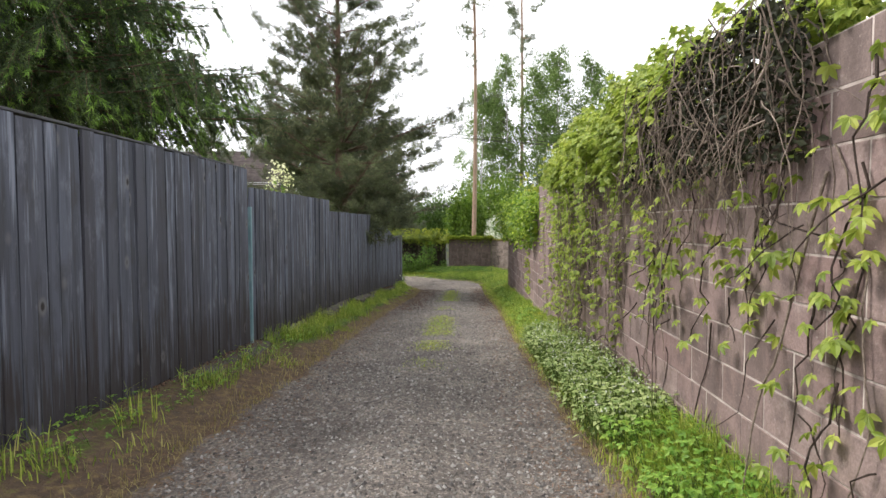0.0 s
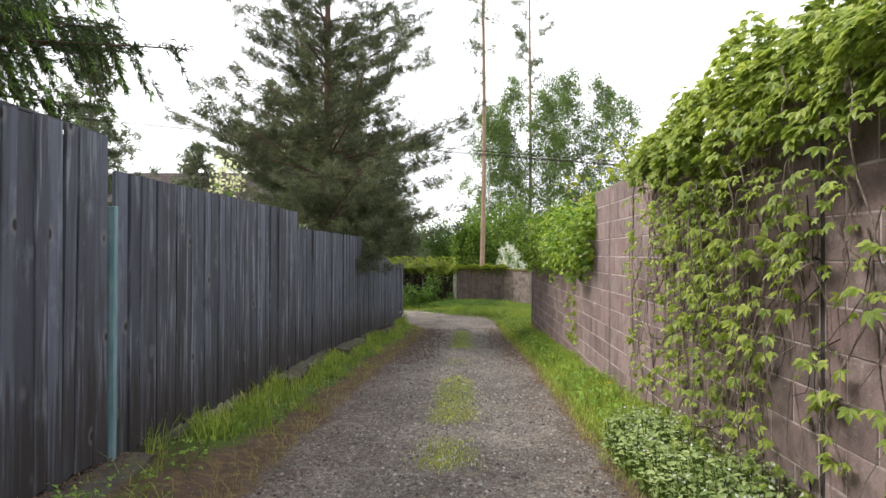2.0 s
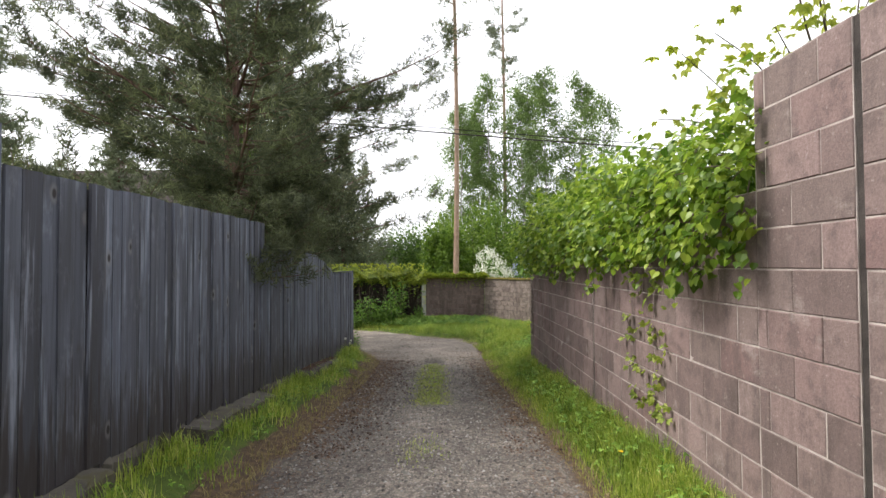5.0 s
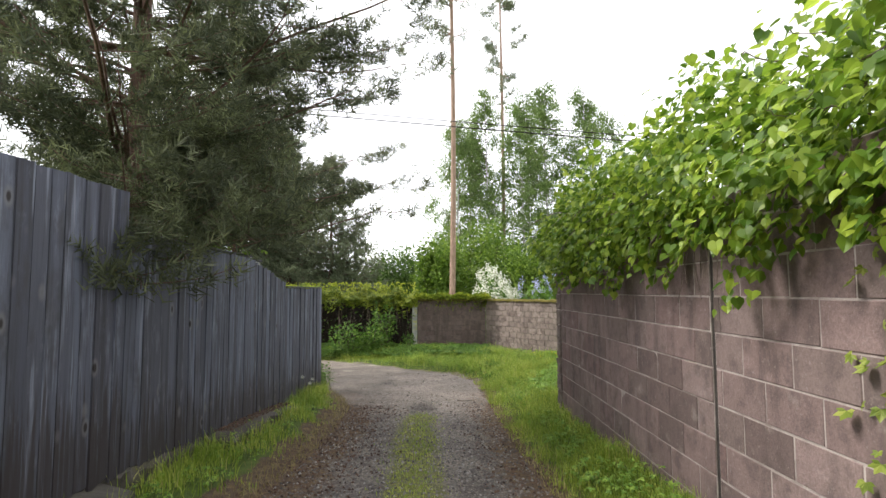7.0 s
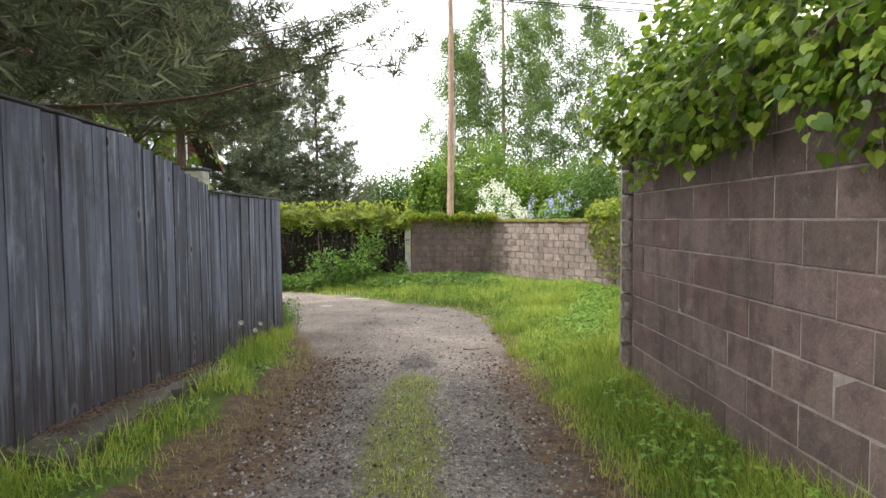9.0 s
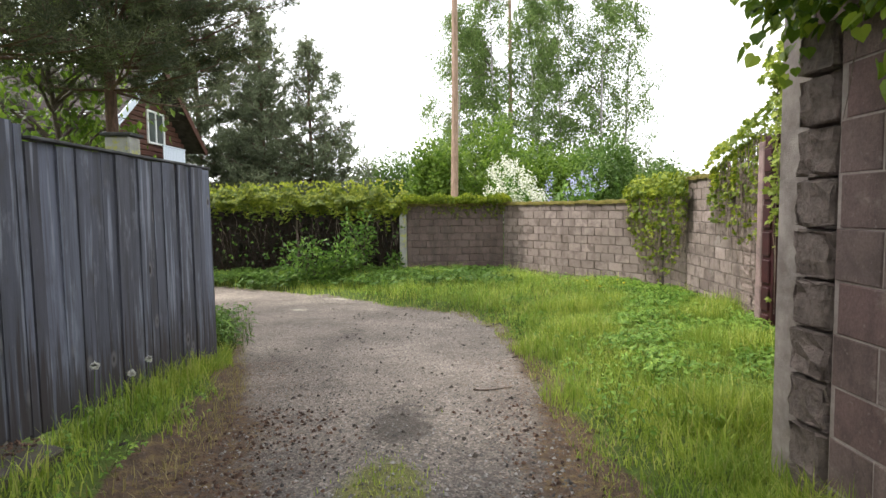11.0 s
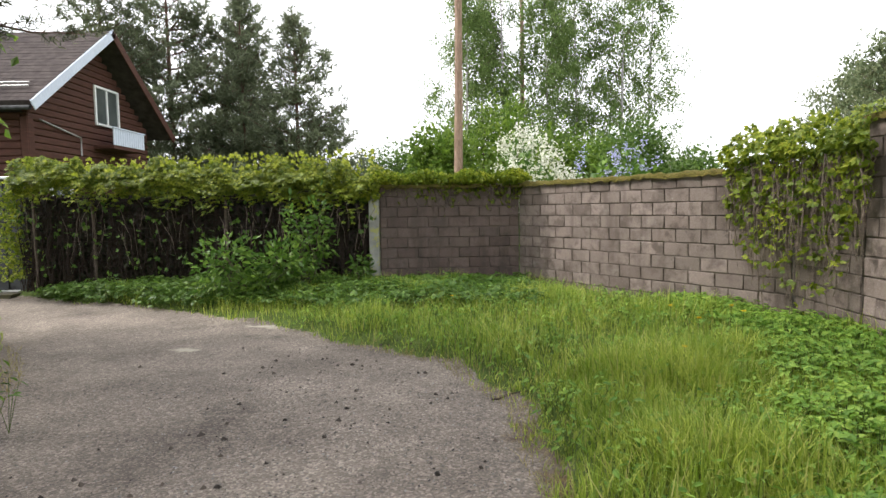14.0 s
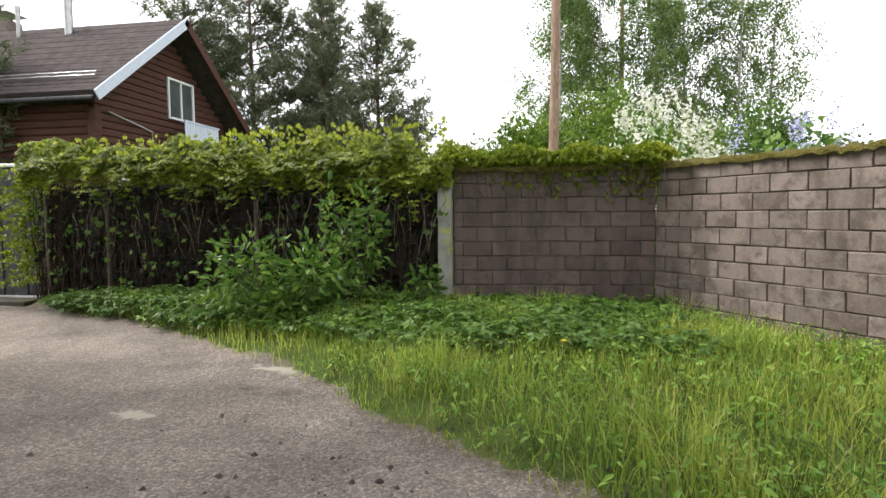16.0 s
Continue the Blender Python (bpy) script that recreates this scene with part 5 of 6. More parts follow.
vs, fs = tubes([(p - vo2, r) for p, r in st], 4)
link_part("stem_tangle", mesh_from("stem_tangle", vs, fs, True), M["vine_stem"], vine2, "thin pale stems")["kind"] = "stuff"
# a few shoots with small leaves low on the face
n = 150
y = np.concatenate([rng.normal(11.5, 0.12, n // 2), rng.normal(12.0, 0.1, n // 4), rng.normal(8.1, 0.25, n // 4 + 1)])
z = rng.uniform(0.1, 1.3, len(y))
spread("sparse_leaves", PALM_LOW, np.stack([np.full(len(y), WALL_X - 0.03), y, z], 1) - vo2, np.stack([np.full(len(y), -0.5), rng.normal(0, 0.4, len(y)), np.full(len(y), -0.7)], 1), rng.uniform(0.03, 0.06, len(y)), M["creeper"], vine2, rng)


def drape(at, line, z_top, fall, thick, n, seed, label, leaf=0.085, crest=0.22, mat="creeper_far", shape=PALM_LOW, stems=60):
    """Creeper over a straight stretch of wall: line of two plan points; fall(u, rng) gives how far the leaves hang down."""
    rg = np.random.default_rng(seed)
    root = creeper("creeper", at, label)
    o = np.array(at)
    a_, b_ = np.array(line[0], float), np.array(line[1], float)
    d = (b_ - a_) / np.linalg.norm(b_ - a_)
    nrm = np.array([-d[1], d[0]])
    u = rg.random(n)
    s = rg.random(n)
    f = fall(u, rg)
    zt = z_top(u) if callable(z_top) else z_top
    up = s < 0.45
    ang = rg.uniform(0, 1, n) * np.pi
    off = np.where(up, np.cos(ang) * (thick + 0.12) - 0.06, 0.02 + thick * rg.random(n) * 0.8)
    z = np.where(up, zt + np.sin(ang) * crest * (1 - 0.4 * rg.random(n)) * (1 + 0.3 * np.sin(u * 23)), zt - f * rg.random(n) ** 2.0)
    P = np.stack([a_[0] + (b_ - a_)[0] * u + nrm[0] * off, a_[1] + (b_ - a_)[1] * u + nrm[1] * off, z], 1)
    D = np.stack([nrm[0] * 0.7 + rg.normal(0, 0.4, n), nrm[1] * 0.7 + rg.normal(0, 0.4, n), -0.7 + rg.normal(0, 0.3, n)], 1)
    spread("leaves", shape, P - o, D, leaf * rg.uniform(0.6, 1.2, n), M[mat], root, rg)
    lines = []
    for i in range(stems):
        uu = rg.random()
        p0 = np.array([*(a_ + (b_ - a_) * uu + nrm * (0.02 + 0.08 * rg.random())), (z_top(np.array([uu]))[0] if callable(z_top) else z_top) - 0.05])
        L = float(fall(np.array([uu]), rg)[0]) * rg.uniform(0.5, 1.1) + 0.1
        q = [p0]
        for j in range(9):
            w = rg.normal(0, 0.02)
            q.append(q[-1] + np.array([d[0] * w, d[1] * w, -L / 9]))
        lines.append((np.array(q) - o, taper(0.0065, 0.003, 10)))
    vs, fs = tubes(lines, 4)
    link_part("stem_tangle", mesh_from("stem_tangle", vs, fs, True), M["vine_stem"], root, "bare brown stems")["kind"] = "stuff"
    return root


drape((3.3, 23.4, 0.9), ((3.25, 22.6), (3.02, 24.2)), 0.86, lambda u, r: 1.4 * np.clip(0.35 + 0.65 * np.sin(np.pi * u) ** 0.6, 0, 1) * (0.6 + 0.4 * r.random(len(u))), 0.11, 1900, 301, "creeper hanging over the far block wall to the grass", 0.055, 0.26, stems=130)
drape((3.2, 21.1, 1.0), ((3.17, 20.7), (3.24, 21.9)), lambda u: 1.45 - 0.35 * u, lambda u, r: 1.5 * (1.0 - 0.55 * u) * (0.5 + 0.5 * r.random(len(u))), 0.1, 900, 302, "creeper hanging beside the red gate post", 0.055, 0.25)
drape((3.1, 19.2, 1.9), ((3.1, 18.2), (3.1, 20.4)), lambda u: 1.85 + 0.0 * u, lambda u, r: 0.4 + 0.9 * r.random(len(u)) ** 2 + 0.9 * smooth01(u, 0.7, 1.0), 0.15, 3600, 303, "creeper massed on the setback wall beside the gate", 0.06, 0.4, "creeper", PALM_LOW, 120)
drape((0.2, 26.6, 0.85), ((-0.86, 26.53), (1.32, 26.6)), 0.83, lambda u, r: 0.16 + 0.4 * r.random(len(u)) ** 4, 0.1, 2200, 304, "creeper trailing along the top of the dark wall", 0.06, 0.13)

# ---- creeper hedge on its fence ----
hedge = thing("creeper_hedge", (-3.7, 26.9, -0.95), "creeper hedge on a wire fence, green crown above bare stems", "hedge")
ho = np.array([-3.7, 26.9, -0.95])
HX0, HX1 = -6.7, -0.78


def hedge_y(x):
    return 26.62 + (x + 0.9) * -0.165


rng = np.random.default_rng(400)
n = 14000
x = rng.uniform(HX0, HX1, n)
a = rng.uniform(-0.17, 1.0, n) * np.pi
rr = (1 - 0.4 * rng.random(n) ** 1.5) * (1 + 0.25 * wobble(x * 4, a * 2, 1.0))
tz = 0.72 + 0.035 * (HX1 - x)
hh = 0.32 * (1 + 0.3 * np.sin(5 * x) * np.sin(2.1 * x + 1) + 0.22 * np.sin(13 * x))
P = np.stack([x, hedge_y(x) + 0.1 - np.cos(a) * rr * 0.36, tz + np.where(np.sin(a) > 0, np.sin(a) * hh, np.sin(a) * (0.3 + (0.55 + 0.5 * np.sin(6.1 * x) * np.sin(2.7 * x + 1)) * rng.random(n) ** 2.5)) * rr], 1)
D = np.stack([rng.normal(0, 0.5, n), -np.cos(a) - 0.2, -0.55 + rng.normal(0, 0.3, n)], 1)
spread("crown_leaves", PALM_LOW, P - ho, D, rng.uniform(0.035, 0.072, n), M["creeper_far"], hedge, rng, "bright yellow-green leaves", False)
n = 700
x = rng.uniform(HX0, HX1, n)
P = np.stack([x, hedge_y(x) + rng.normal(0.0, 0.15, n), 0.95 + 0.32 * rng.random(n)], 1)
spread("young_growth", PALM_LOW, P - ho, np.stack([rng.normal(0, 0.3, n), rng.normal(0, 0.3, n), np.ones(n)], 1), rng.uniform(0.035, 0.06, n), M["goldleaf"], hedge, rng, "yellow-tinged young shoots")
# end of the hedge hangs to the ground in leaf
n = 900
P = np.stack([HX0 - 0.1 + rng.normal(0, 0.1, n), hedge_y(HX0) + rng.normal(0, 0.22, n), -0.6 + 1.6 * rng.random(n)], 1)
spread("end_leaves", PALM_LOW, P - ho, rng.normal(0, 0.5, (n, 3)) + [-0.5, -0.4, -0.5], rng.uniform(0.035, 0.065, n), M["creeper_far"], hedge, rng)
# leaves inside the hedge, their near-black colour stands for its shade
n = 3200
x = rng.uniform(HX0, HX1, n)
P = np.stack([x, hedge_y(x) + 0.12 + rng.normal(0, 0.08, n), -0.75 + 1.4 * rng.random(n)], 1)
spread("shaded_leaves", PALM_LOW, P - ho, rng.normal(0, 0.6, (n, 3)) + [0, -0.3, -0.6], rng.uniform(0.05, 0.09, n), M["creeper_shade"], hedge, rng, "leaves coloured near black for the hedge shade")
n = 260
x = rng.uniform(HX0, HX1, n)
P = np.stack([x, hedge_y(x) - 0.12 + rng.normal(0, 0.05, n), -0.6 + 1.2 * rng.random(n) ** 0.7], 1)
spread("lower_leaves", PALM_LOW, P - ho, rng.normal(0, 0.5, (n, 3)) + [0, -0.5, -0.6], rng.uniform(0.045, 0.08, n), M["shrub"], hedge, rng)
lines = []
for i in range(620):
    x0 = rng.uniform(HX0, HX1)
    q = [np.array([x0, hedge_y(x0) - 0.1 + 0.3 * rng.random(), 0.75])]
    for j in range(10):
        q.append(q[-1] + np.array([rng.normal(0, 0.035), rng.normal(0, 0.012), -0.155]))
    lines.append((np.array(q) - ho, taper(0.004, 0.0095, 11) * rng.uniform(0.5, 1.1)))
vs, fs = tubes(lines, 4)
link_part("stem_tangle", mesh_from("stem_tangle", vs, fs, True), M["vine_dark"], hedge, "tangle of bare stems, darkened for the hedge shade")["kind"] = "stuff"
lines = stem_lines(rng, 70, lambda i: (lambda x0: (x0, hedge_y(x0) - 0.2, rng.uniform(0.2, 0.7)))(rng.uniform(HX0, HX1)), 0.035, 9, 0.004, (0, 0, -0.06))
vs, fs = tubes([(p - ho, r) for p, r in lines], 4)
tagged(link_part("hanging_growth", mesh_from("hanging_growth", vs, fs, True), M["vine_stem"], hedge, "pale hanging shoots"), kind="stuff")
for x in (-6.35, -5.3, -3.1):
    p_ = thing("fence_post", (x, hedge_y(x) - 0.1, -0.95), "grey metal post of the wire fence inside the hedge", "fence post", "hedge fence posts")
    tube_part("shaft", [(np.array([(0, 0, 0), (0, 0, 1.6)]), 0.022)], M["twig"], p_, "", 8)
wire_lines = []
for zz in np.arange(-0.8, 0.8, 0.2):
    wire_lines.append((np.array([(HX0, hedge_y(HX0) + 0.03, zz), (HX1, hedge_y(HX1) + 0.03, zz)]) - ho, 0.0025))
for wire_line in wire_lines:
    vs, fs = tubes([wire_line], 3)
    link_part("fence_wire", mesh_from("fence_wire", vs, fs), M["twig"], hedge, "taut horizontal fence wire")
# added near-black sheet that stands in for the shade behind the hedge
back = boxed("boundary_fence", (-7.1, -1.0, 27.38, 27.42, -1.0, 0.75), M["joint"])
tagged(back, "dark sheet added behind the creeper hedge for its shade", "fence", kind="structure")
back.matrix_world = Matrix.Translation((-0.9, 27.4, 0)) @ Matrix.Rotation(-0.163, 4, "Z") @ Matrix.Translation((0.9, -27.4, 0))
bush("shrub", (-2.35, 25.95, -0.78), (0.95, 0.4, 0.95), 410, "shrub", "dark green leafy shrub in front of the hedge", 1500, 0.1, LEAFLET, "shrub", 12, 26)
bush("shrub", (-1.75, 26.2, -0.78), (0.4, 0.3, 1.5), 411, "shrub", "tall thin shrub growing up the hedge", 700, 0.1, LEAFLET, "shrub", 9, 16)
bush("shrub", (-0.98, 26.25, -0.78), (0.22, 0.2, 0.85), 412, "shrub", "small shrub at the foot of the concrete post", 260, 0.09, LEAFLET, "shrub", 6, 8)
bush("shrub", (-4.75, 23.5, -0.88), (0.8, 0.8, 1.35), 413, "maple", "bright leafy shrub beside the inner bend", 1300, 0.075, LEAFLET, "shrub", 10, 16)


# ---- grass and herbs ----
def blades(name, x, y, height, width, mat, rng, label, lean=0.95, category="grass"):
    """Bent grass blades, three triangles each, rooted on the ground."""
    n = len(x)
    z = gz(x, y) - 0.01
    a = rng.uniform(0, 2 * np.pi, n)
    d = np.stack([np.cos(a), np.sin(a)], 1)
    s = np.stack([-d[:, 1], d[:, 0]], 1)
    w = width * rng.uniform(0.6, 1.3, n) / 2
    b = lean * rng.random(n) * height
    V = np.zeros((n, 5, 3))
    for i, (f, wf) in enumerate(((0, 1), (0, -1), (0.55, 0.8), (0.55, -0.8), (1, 0))):
        V[:, i, 0] = x + s[:, 0] * w * wf + d[:, 0] * b * f ** 1.8
        V[:, i, 1] = y + s[:, 1] * w * wf + d[:, 1] * b * f ** 1.8
        V[:, i, 2] = z + height * (f - 0.25 * f * f * b / (height + 1e-6))
    F = (np.arange(n)[:, None, None] * 5 + np.array([(0, 1, 3), (0, 3, 2), (2, 3, 4)])[None]).reshape(-1, 3)
    ob = link_part(name, mesh_from(name, V.reshape(-1, 3), F), M[mat])
    return tagged(ob, label, category, kind="stuff")


rng = np.random.default_rng(500)


def far_wall_x(y):
    return np.interp(y, [17.2, 20.4, 20.5, 22.9, 24.15, 26.6], [3.08, 3.08, 3.14, 3.42, 3.1, 1.2])


# right verge
n = 52000
y = rng.uniform(0.3, 17.2, n)
xl, xr = edges(y)
f = rng.random(n) ** 0.75
x = xr + 0.02 + f * (WALL_X - 0.03 - xr)
keep = rng.random(n) < np.clip(0.25 + 1.3 * f + 0.3 * wobble(x, y, 2.2), 0, 1) * np.where((y > 3.6) & (y < 7.2) & (f > 0.35), 0.35, 1)
x, y, f = x[keep], y[keep], f[keep]
blades("grass", x, y, (0.05 + 0.13 * f) * rng.uniform(0.6, 1.5, len(x)) * (1 + 0.35 * wobble(x, y, 1.6)), 0.007, "grass", rng, "lush green grass along the foot of the block wall")
# left verge
n = 36000
y = rng.uniform(0.3, 20.6, n)
xl, xr = edges(y)
f = rng.random(n) ** 0.8
x = xl - 0.12 - f * (xl - 0.12 - (fence_x(y) + 0.05))
keep = rng.random(n) < np.clip(-0.15 + 0.95 * f * (0.45 + 0.55 * smooth01(y, 6.5, 8.5)) + 0.6 * wobble(x, y, 1.9), 0, 1) * np.where(((y > 3.0) & (y < 6.8) & (x < fence_x(y) + 0.29)) | ((y > 15.5) & (y < 18.0) & (x < fence_x(y) + 0.24)) | ((y > 12.0) & (y < 14.1) & (x < fence_x(y) + 0.27)) | ((y > 9.3) & (y < 10.95) & (x < fence_x(y) + 0.22)), 0.05, 1)
x, y, f = x[keep], y[keep], f[keep]
blades("grass", x, y, (0.05 + 0.15 * f) * rng.uniform(0.6, 1.5, len(x)) * (1 + 0.4 * wobble(x, y, 1.6)), 0.007, "grass", rng, "uneven green grass along the fence foot")
# meadow in front of the far walls
n = 150000
y = rng.uniform(17.0, 27.0, n)
xl, xr = edges(y)
x = rng.uniform(-7.0, 3.5, n)
x = np.where(y < 22.5, rng.uniform(0.4, 3.5, n), x)
d = x - xr
wx = np.where(y < 17.4, WALL_X, far_wall_x(y))
ok = (d > 0.0) & (x < wx - 0.02) & (y < np.where(x < -0.8, hedge_y(x) - 0.1, 26.55)) & (rng.random(n) < np.clip(0.15 + 1.5 * d + 0.3 * wobble(x, y, 2.0), 0, 1))
x, y, d = x[ok], y[ok], d[ok]
blades("grass", x, y, (0.04 + 0.08 * smooth01(d, 0, 0.8) + 0.11 * smooth01(wobble(x, y, 1.3), 0, 0.6)) * rng.uniform(0.4, 1.6, len(x)), 0.0075, "grass", rng, "bright meadow grass before the far walls")
# tuft round the fence end and along the inner side of the bend
n = 26000
y = rng.uniform(20.2, 27.0, n)
xl, xr = edges(y)
x = xl - 0.18 - rng.random(n) * 1.5
ok = rng.random(n) < np.clip(0.35 + 0.6 * wobble(x, y, 1.5) + 0.6 * smooth01(xl - x, 0.1, 0.5), 0, 1)
x, y, xl = x[ok], y[ok], xl[ok]
blades("grass", x, y, (0.06 + 0.32 * smooth01(xl - x, 0.15, 0.7)) * rng.uniform(0.5, 1.4, len(x)), 0.008, "grass", rng, "tall soft grass round the fence end")
# strip between the wheel tracks, thin
n = 15000
y = rng.uniform(5.0, 19.2, n)
x = -0.43 + rng.normal(0, 0.13, n)
dm = np.zeros(n)
for p0, p1, amount in PATCHES:
    dm = np.maximum(dm, amount * smooth01(y, p0 - 0.3, p0 + 0.3) * smooth01(p1 + 0.3 - y, 0, 0.6))
ok = rng.random(n) < np.clip(dm + 0.3 * wobble(x, y, 2.5) - 0.15, 0, 1)
x, y = x[ok], y[ok]
blades("grass", x, y, rng.uniform(0.015, 0.05, len(x)), 0.005, "grass", rng, "short thin grass between the wheel tracks", 0.7)
# dry straw along the edges
n = 9000
y = rng.uniform(0.5, 24.0, n)
xl, xr = edges(y)
x = np.where(rng.random(n) < 0.5, xl - np.abs(rng.normal(0.1, 0.15, n)), xr + np.abs(rng.normal(0.05, 0.15, n)))
blades("straw", x, y, rng.uniform(0.03, 0.12, n), 0.004, "straw", rng, "dry yellow straw along the lane edges", 1.4, "straw")


def herbs(name, x, y, h0, h1, size, mat, shape, rng, label, per=7, stalks=True, category="herbs"):
    """Low broad-leaved plants: leaves on short stalks round each root."""
    n = len(x)
    root = thing(name, (float(np.mean(x)), float(np.mean(y)), float(np.mean(gz(x, y)))), label, category, kind="stuff")
    o = np.array(root.location)
    X, Y = np.repeat(x, per), np.repeat(y, per)
    a = rng.uniform(0, 2 * np.pi, n * per)
    r = rng.uniform(0.02, 0.09, n * per)
    h = rng.uniform(h0, h1, n * per) * np.repeat(1 + 0.3 * wobble(x, y, 2.1), per)
    P = np.stack([X + np.cos(a) * r, Y + np.sin(a) * r, gz(X, Y) + h], 1)
    D = np.stack([np.cos(a), np.sin(a), rng.normal(-0.15, 0.3, len(a))], 1)
    spread("leaves", shape, P - o, D, size * rng.uniform(0.6, 1.3, len(a)), M[mat], root, rng, "", False)
    if stalks:
        B = np.stack([X, Y, gz(X, Y)], 1)
        lines = [(np.stack([B[i] - o, P[i] - o]), 0.002) for i in range(0, len(P), 2)]
        vs, fs = tubes(lines, 3)
        link_part("stalks", mesh_from("stalks", vs, fs), M["green_stem"], root)
    return root


n = 900
y = rng.uniform(3.4, 7.6, n)
x = WALL_X - 0.04 - rng.random(n) ** 1.2 * 0.5
herbs("nettles", x, y, 0.05, 0.26, 0.045, "nettle", DIAMOND, rng, "pale green dead-nettles in bloom at the wall foot", 8)
n = 700
y = rng.uniform(3.4, 7.6, n)
x = WALL_X - 0.05 - rng.random(n) ** 1.2 * 0.48
blooms = spread("nettle_bloom", DIAMOND, np.stack([x, y, gz(x, y) + rng.uniform(0.15, 0.3, n)], 1), rng.normal(0, 1, (n, 3)), 0.022, M["seed_head"], None, rng, "small white dead-nettle flowers above the leaves")
tagged(blooms, "small white dead-nettle flowers above the leaves", "flowers", kind="stuff")
n = 520
y = np.concatenate([rng.uniform(7.6, 16.8, 260), rng.uniform(0.8, 3.4, 260)])
x = WALL_X - 0.05 - rng.random(n) * 0.4
herbs("herbs", x, y, 0.05, 0.2, 0.06, "herb", TRIPLE, rng, "small weeds in the verge grass", 6)
n = 2300
x = rng.uniform(-7.0, 1.2, n)
y = np.where(x < -0.8, hedge_y(x) - 0.15, 26.45) - rng.random(n) ** 1.4 * np.interp(x, [-7.0, -3, 0, 1.2], [0.55, 0.9, 1.6, 1.9])
ok = x > lerp_line(OUTER, y) + 0.12
herbs("ground_elder", x[ok], y[ok], 0.07, 0.2, 0.1, "shrub", TRIPLE, rng, "dark green ground elder below the hedge and walls", 7)
n = 1600
y = rng.uniform(18.6, 24.5, n)
x = far_wall_x(y) - 0.08 - rng.random(n) ** 1.1 * np.interp(y, [18.6, 21, 22, 24.5], [1.7, 1.5, 1.0, 0.5])
herbs("ground_elder", x, y, 0.05, 0.17, 0.075, "herb", TRIPLE, rng, "light green ground elder in the meadow by the wall", 7)
n = 2400
x = rng.uniform(-1.5, 3.3, n)
y = rng.uniform(18.0, 26.3, n)
ok = (x > lerp_line(OUTER, y) + 0.2) & (x < far_wall_x(y) - 0.1)
herbs("meadow_weeds", x[ok], y[ok], 0.04, 0.17, 0.05, "herb", LEAFLET, rng, "broad-leaved weeds scattered through the meadow grass", 6)
n = 260
y = rng.uniform(2.0, 19.5, n)
x = fence_x(y) + 0.1 + rng.random(n) * 0.45
herbs("herbs", x, y, 0.03, 0.13, 0.05, "herb", TRIPLE, rng, "small weeds by the fence plinth", 6)

n = 170
y = rng.uniform(20.6, 21.9, n)
x = -2.5 - 0.2 * (y - 20.6) + rng.normal(0, 0.13, n)
herbs("weed_clump", x, y, 0.08, 0.36, 0.07, "shrub", LEAFLET, rng, "dark green weed clump at the end of the board fence", 7)
# seeding stems and dry grass through the meadow
n = 5200
y = rng.uniform(18.2, 26.0, n)
x = rng.uniform(-2.0, 3.2, n)
ok = (x > lerp_line(OUTER, y) + 0.03) & (x < far_wall_x(y) - 0.1) & (rng.random(n) < 0.35 + 0.6 * wobble(x, y, 1.9))
blades("straw", x[ok], y[ok], rng.uniform(0.06, 0.26, ok.sum()), 0.004, "straw", rng, "pale dry stems through the meadow grass", 0.8, "straw")

# dandelions
for i, (x, y, h) in enumerate(((2.0, 23.2, 0.27), (2.1, 22.9, 0.22), (2.35, 22.9, 0.3), (2.42, 22.85, 0.26), (1.7, 22.2, 0.2), (1.15, 8.9, 0.2), (0.95, 11.3, 0.18), (0.2, 24.4, 0.25))):
    z = float(gz(x, y))
    d_ = thing("dandelion", (x, y, z), "yellow dandelion flower on a green stalk in the grass", "flower", "dandelions")
    tube_part("stalk", [(np.array([(0, 0, 0), (0.01, 0, h)]), 0.0025)], M["green_stem"], d_, "", 4)
    spread("flower", DIAMOND, np.tile([0.01, 0, h], (26, 1)), np.stack([np.cos(np.arange(26) * 2.4), np.sin(np.arange(26) * 2.4), np.full(26, 0.5)], 1), 0.022, M["yellow_bloom"], d_, rng, "yellow petals", False)
for x, y, h in ((-2.14, 18.2, 0.42), (-2.1, 18.5, 0.3), (-2.12, 18.75, 0.34)):
    z = float(gz(x, y))
    d_ = thing("dandelion", (x, y, z), "dandelion gone to a pale seed head by the fence", "flower", "seeding dandelions")
    tube_part("stalk", [(np.array([(0, 0, 0), (0.02, 0.01, h)]), 0.0025)], M["green_stem"], d_, "", 4)
    e = rng.normal(0, 1, (70, 3))
    spread("seed_head", DIAMOND, np.array([0.02, 0.01, h]) + 0.002 * e, e, 0.024, M["seed_head"], d_, rng, "pale round seed head")

# ---- loose stones, twigs and litter on the lane ----
OCT = ([(1, 0.1, -0.2), (-0.9, -0.2, -0.2), (0.1, 0.8, -0.2), (-0.2, -0.9, -0.2), (0.1, 0.1, 0.65)], [(0, 2, 4), (2, 1, 4), (1, 3, 4), (3, 0, 4)])


def scatter(name, x, y, size, mat, shape, label, category, lift=0.2, flat=True):
    s = size
    at = np.stack([x, y, gz(x, y) + s * lift], 1)
    a = rng.uniform(0, 2 * np.pi, len(x))
    D = np.stack([np.cos(a), np.sin(a), rng.normal(0, 0.15, len(x))], 1)
    ob = spread(name, shape, at, D, s, M[mat], None, rng, label, not flat)
    return tagged(ob, label, category, kind="stuff")


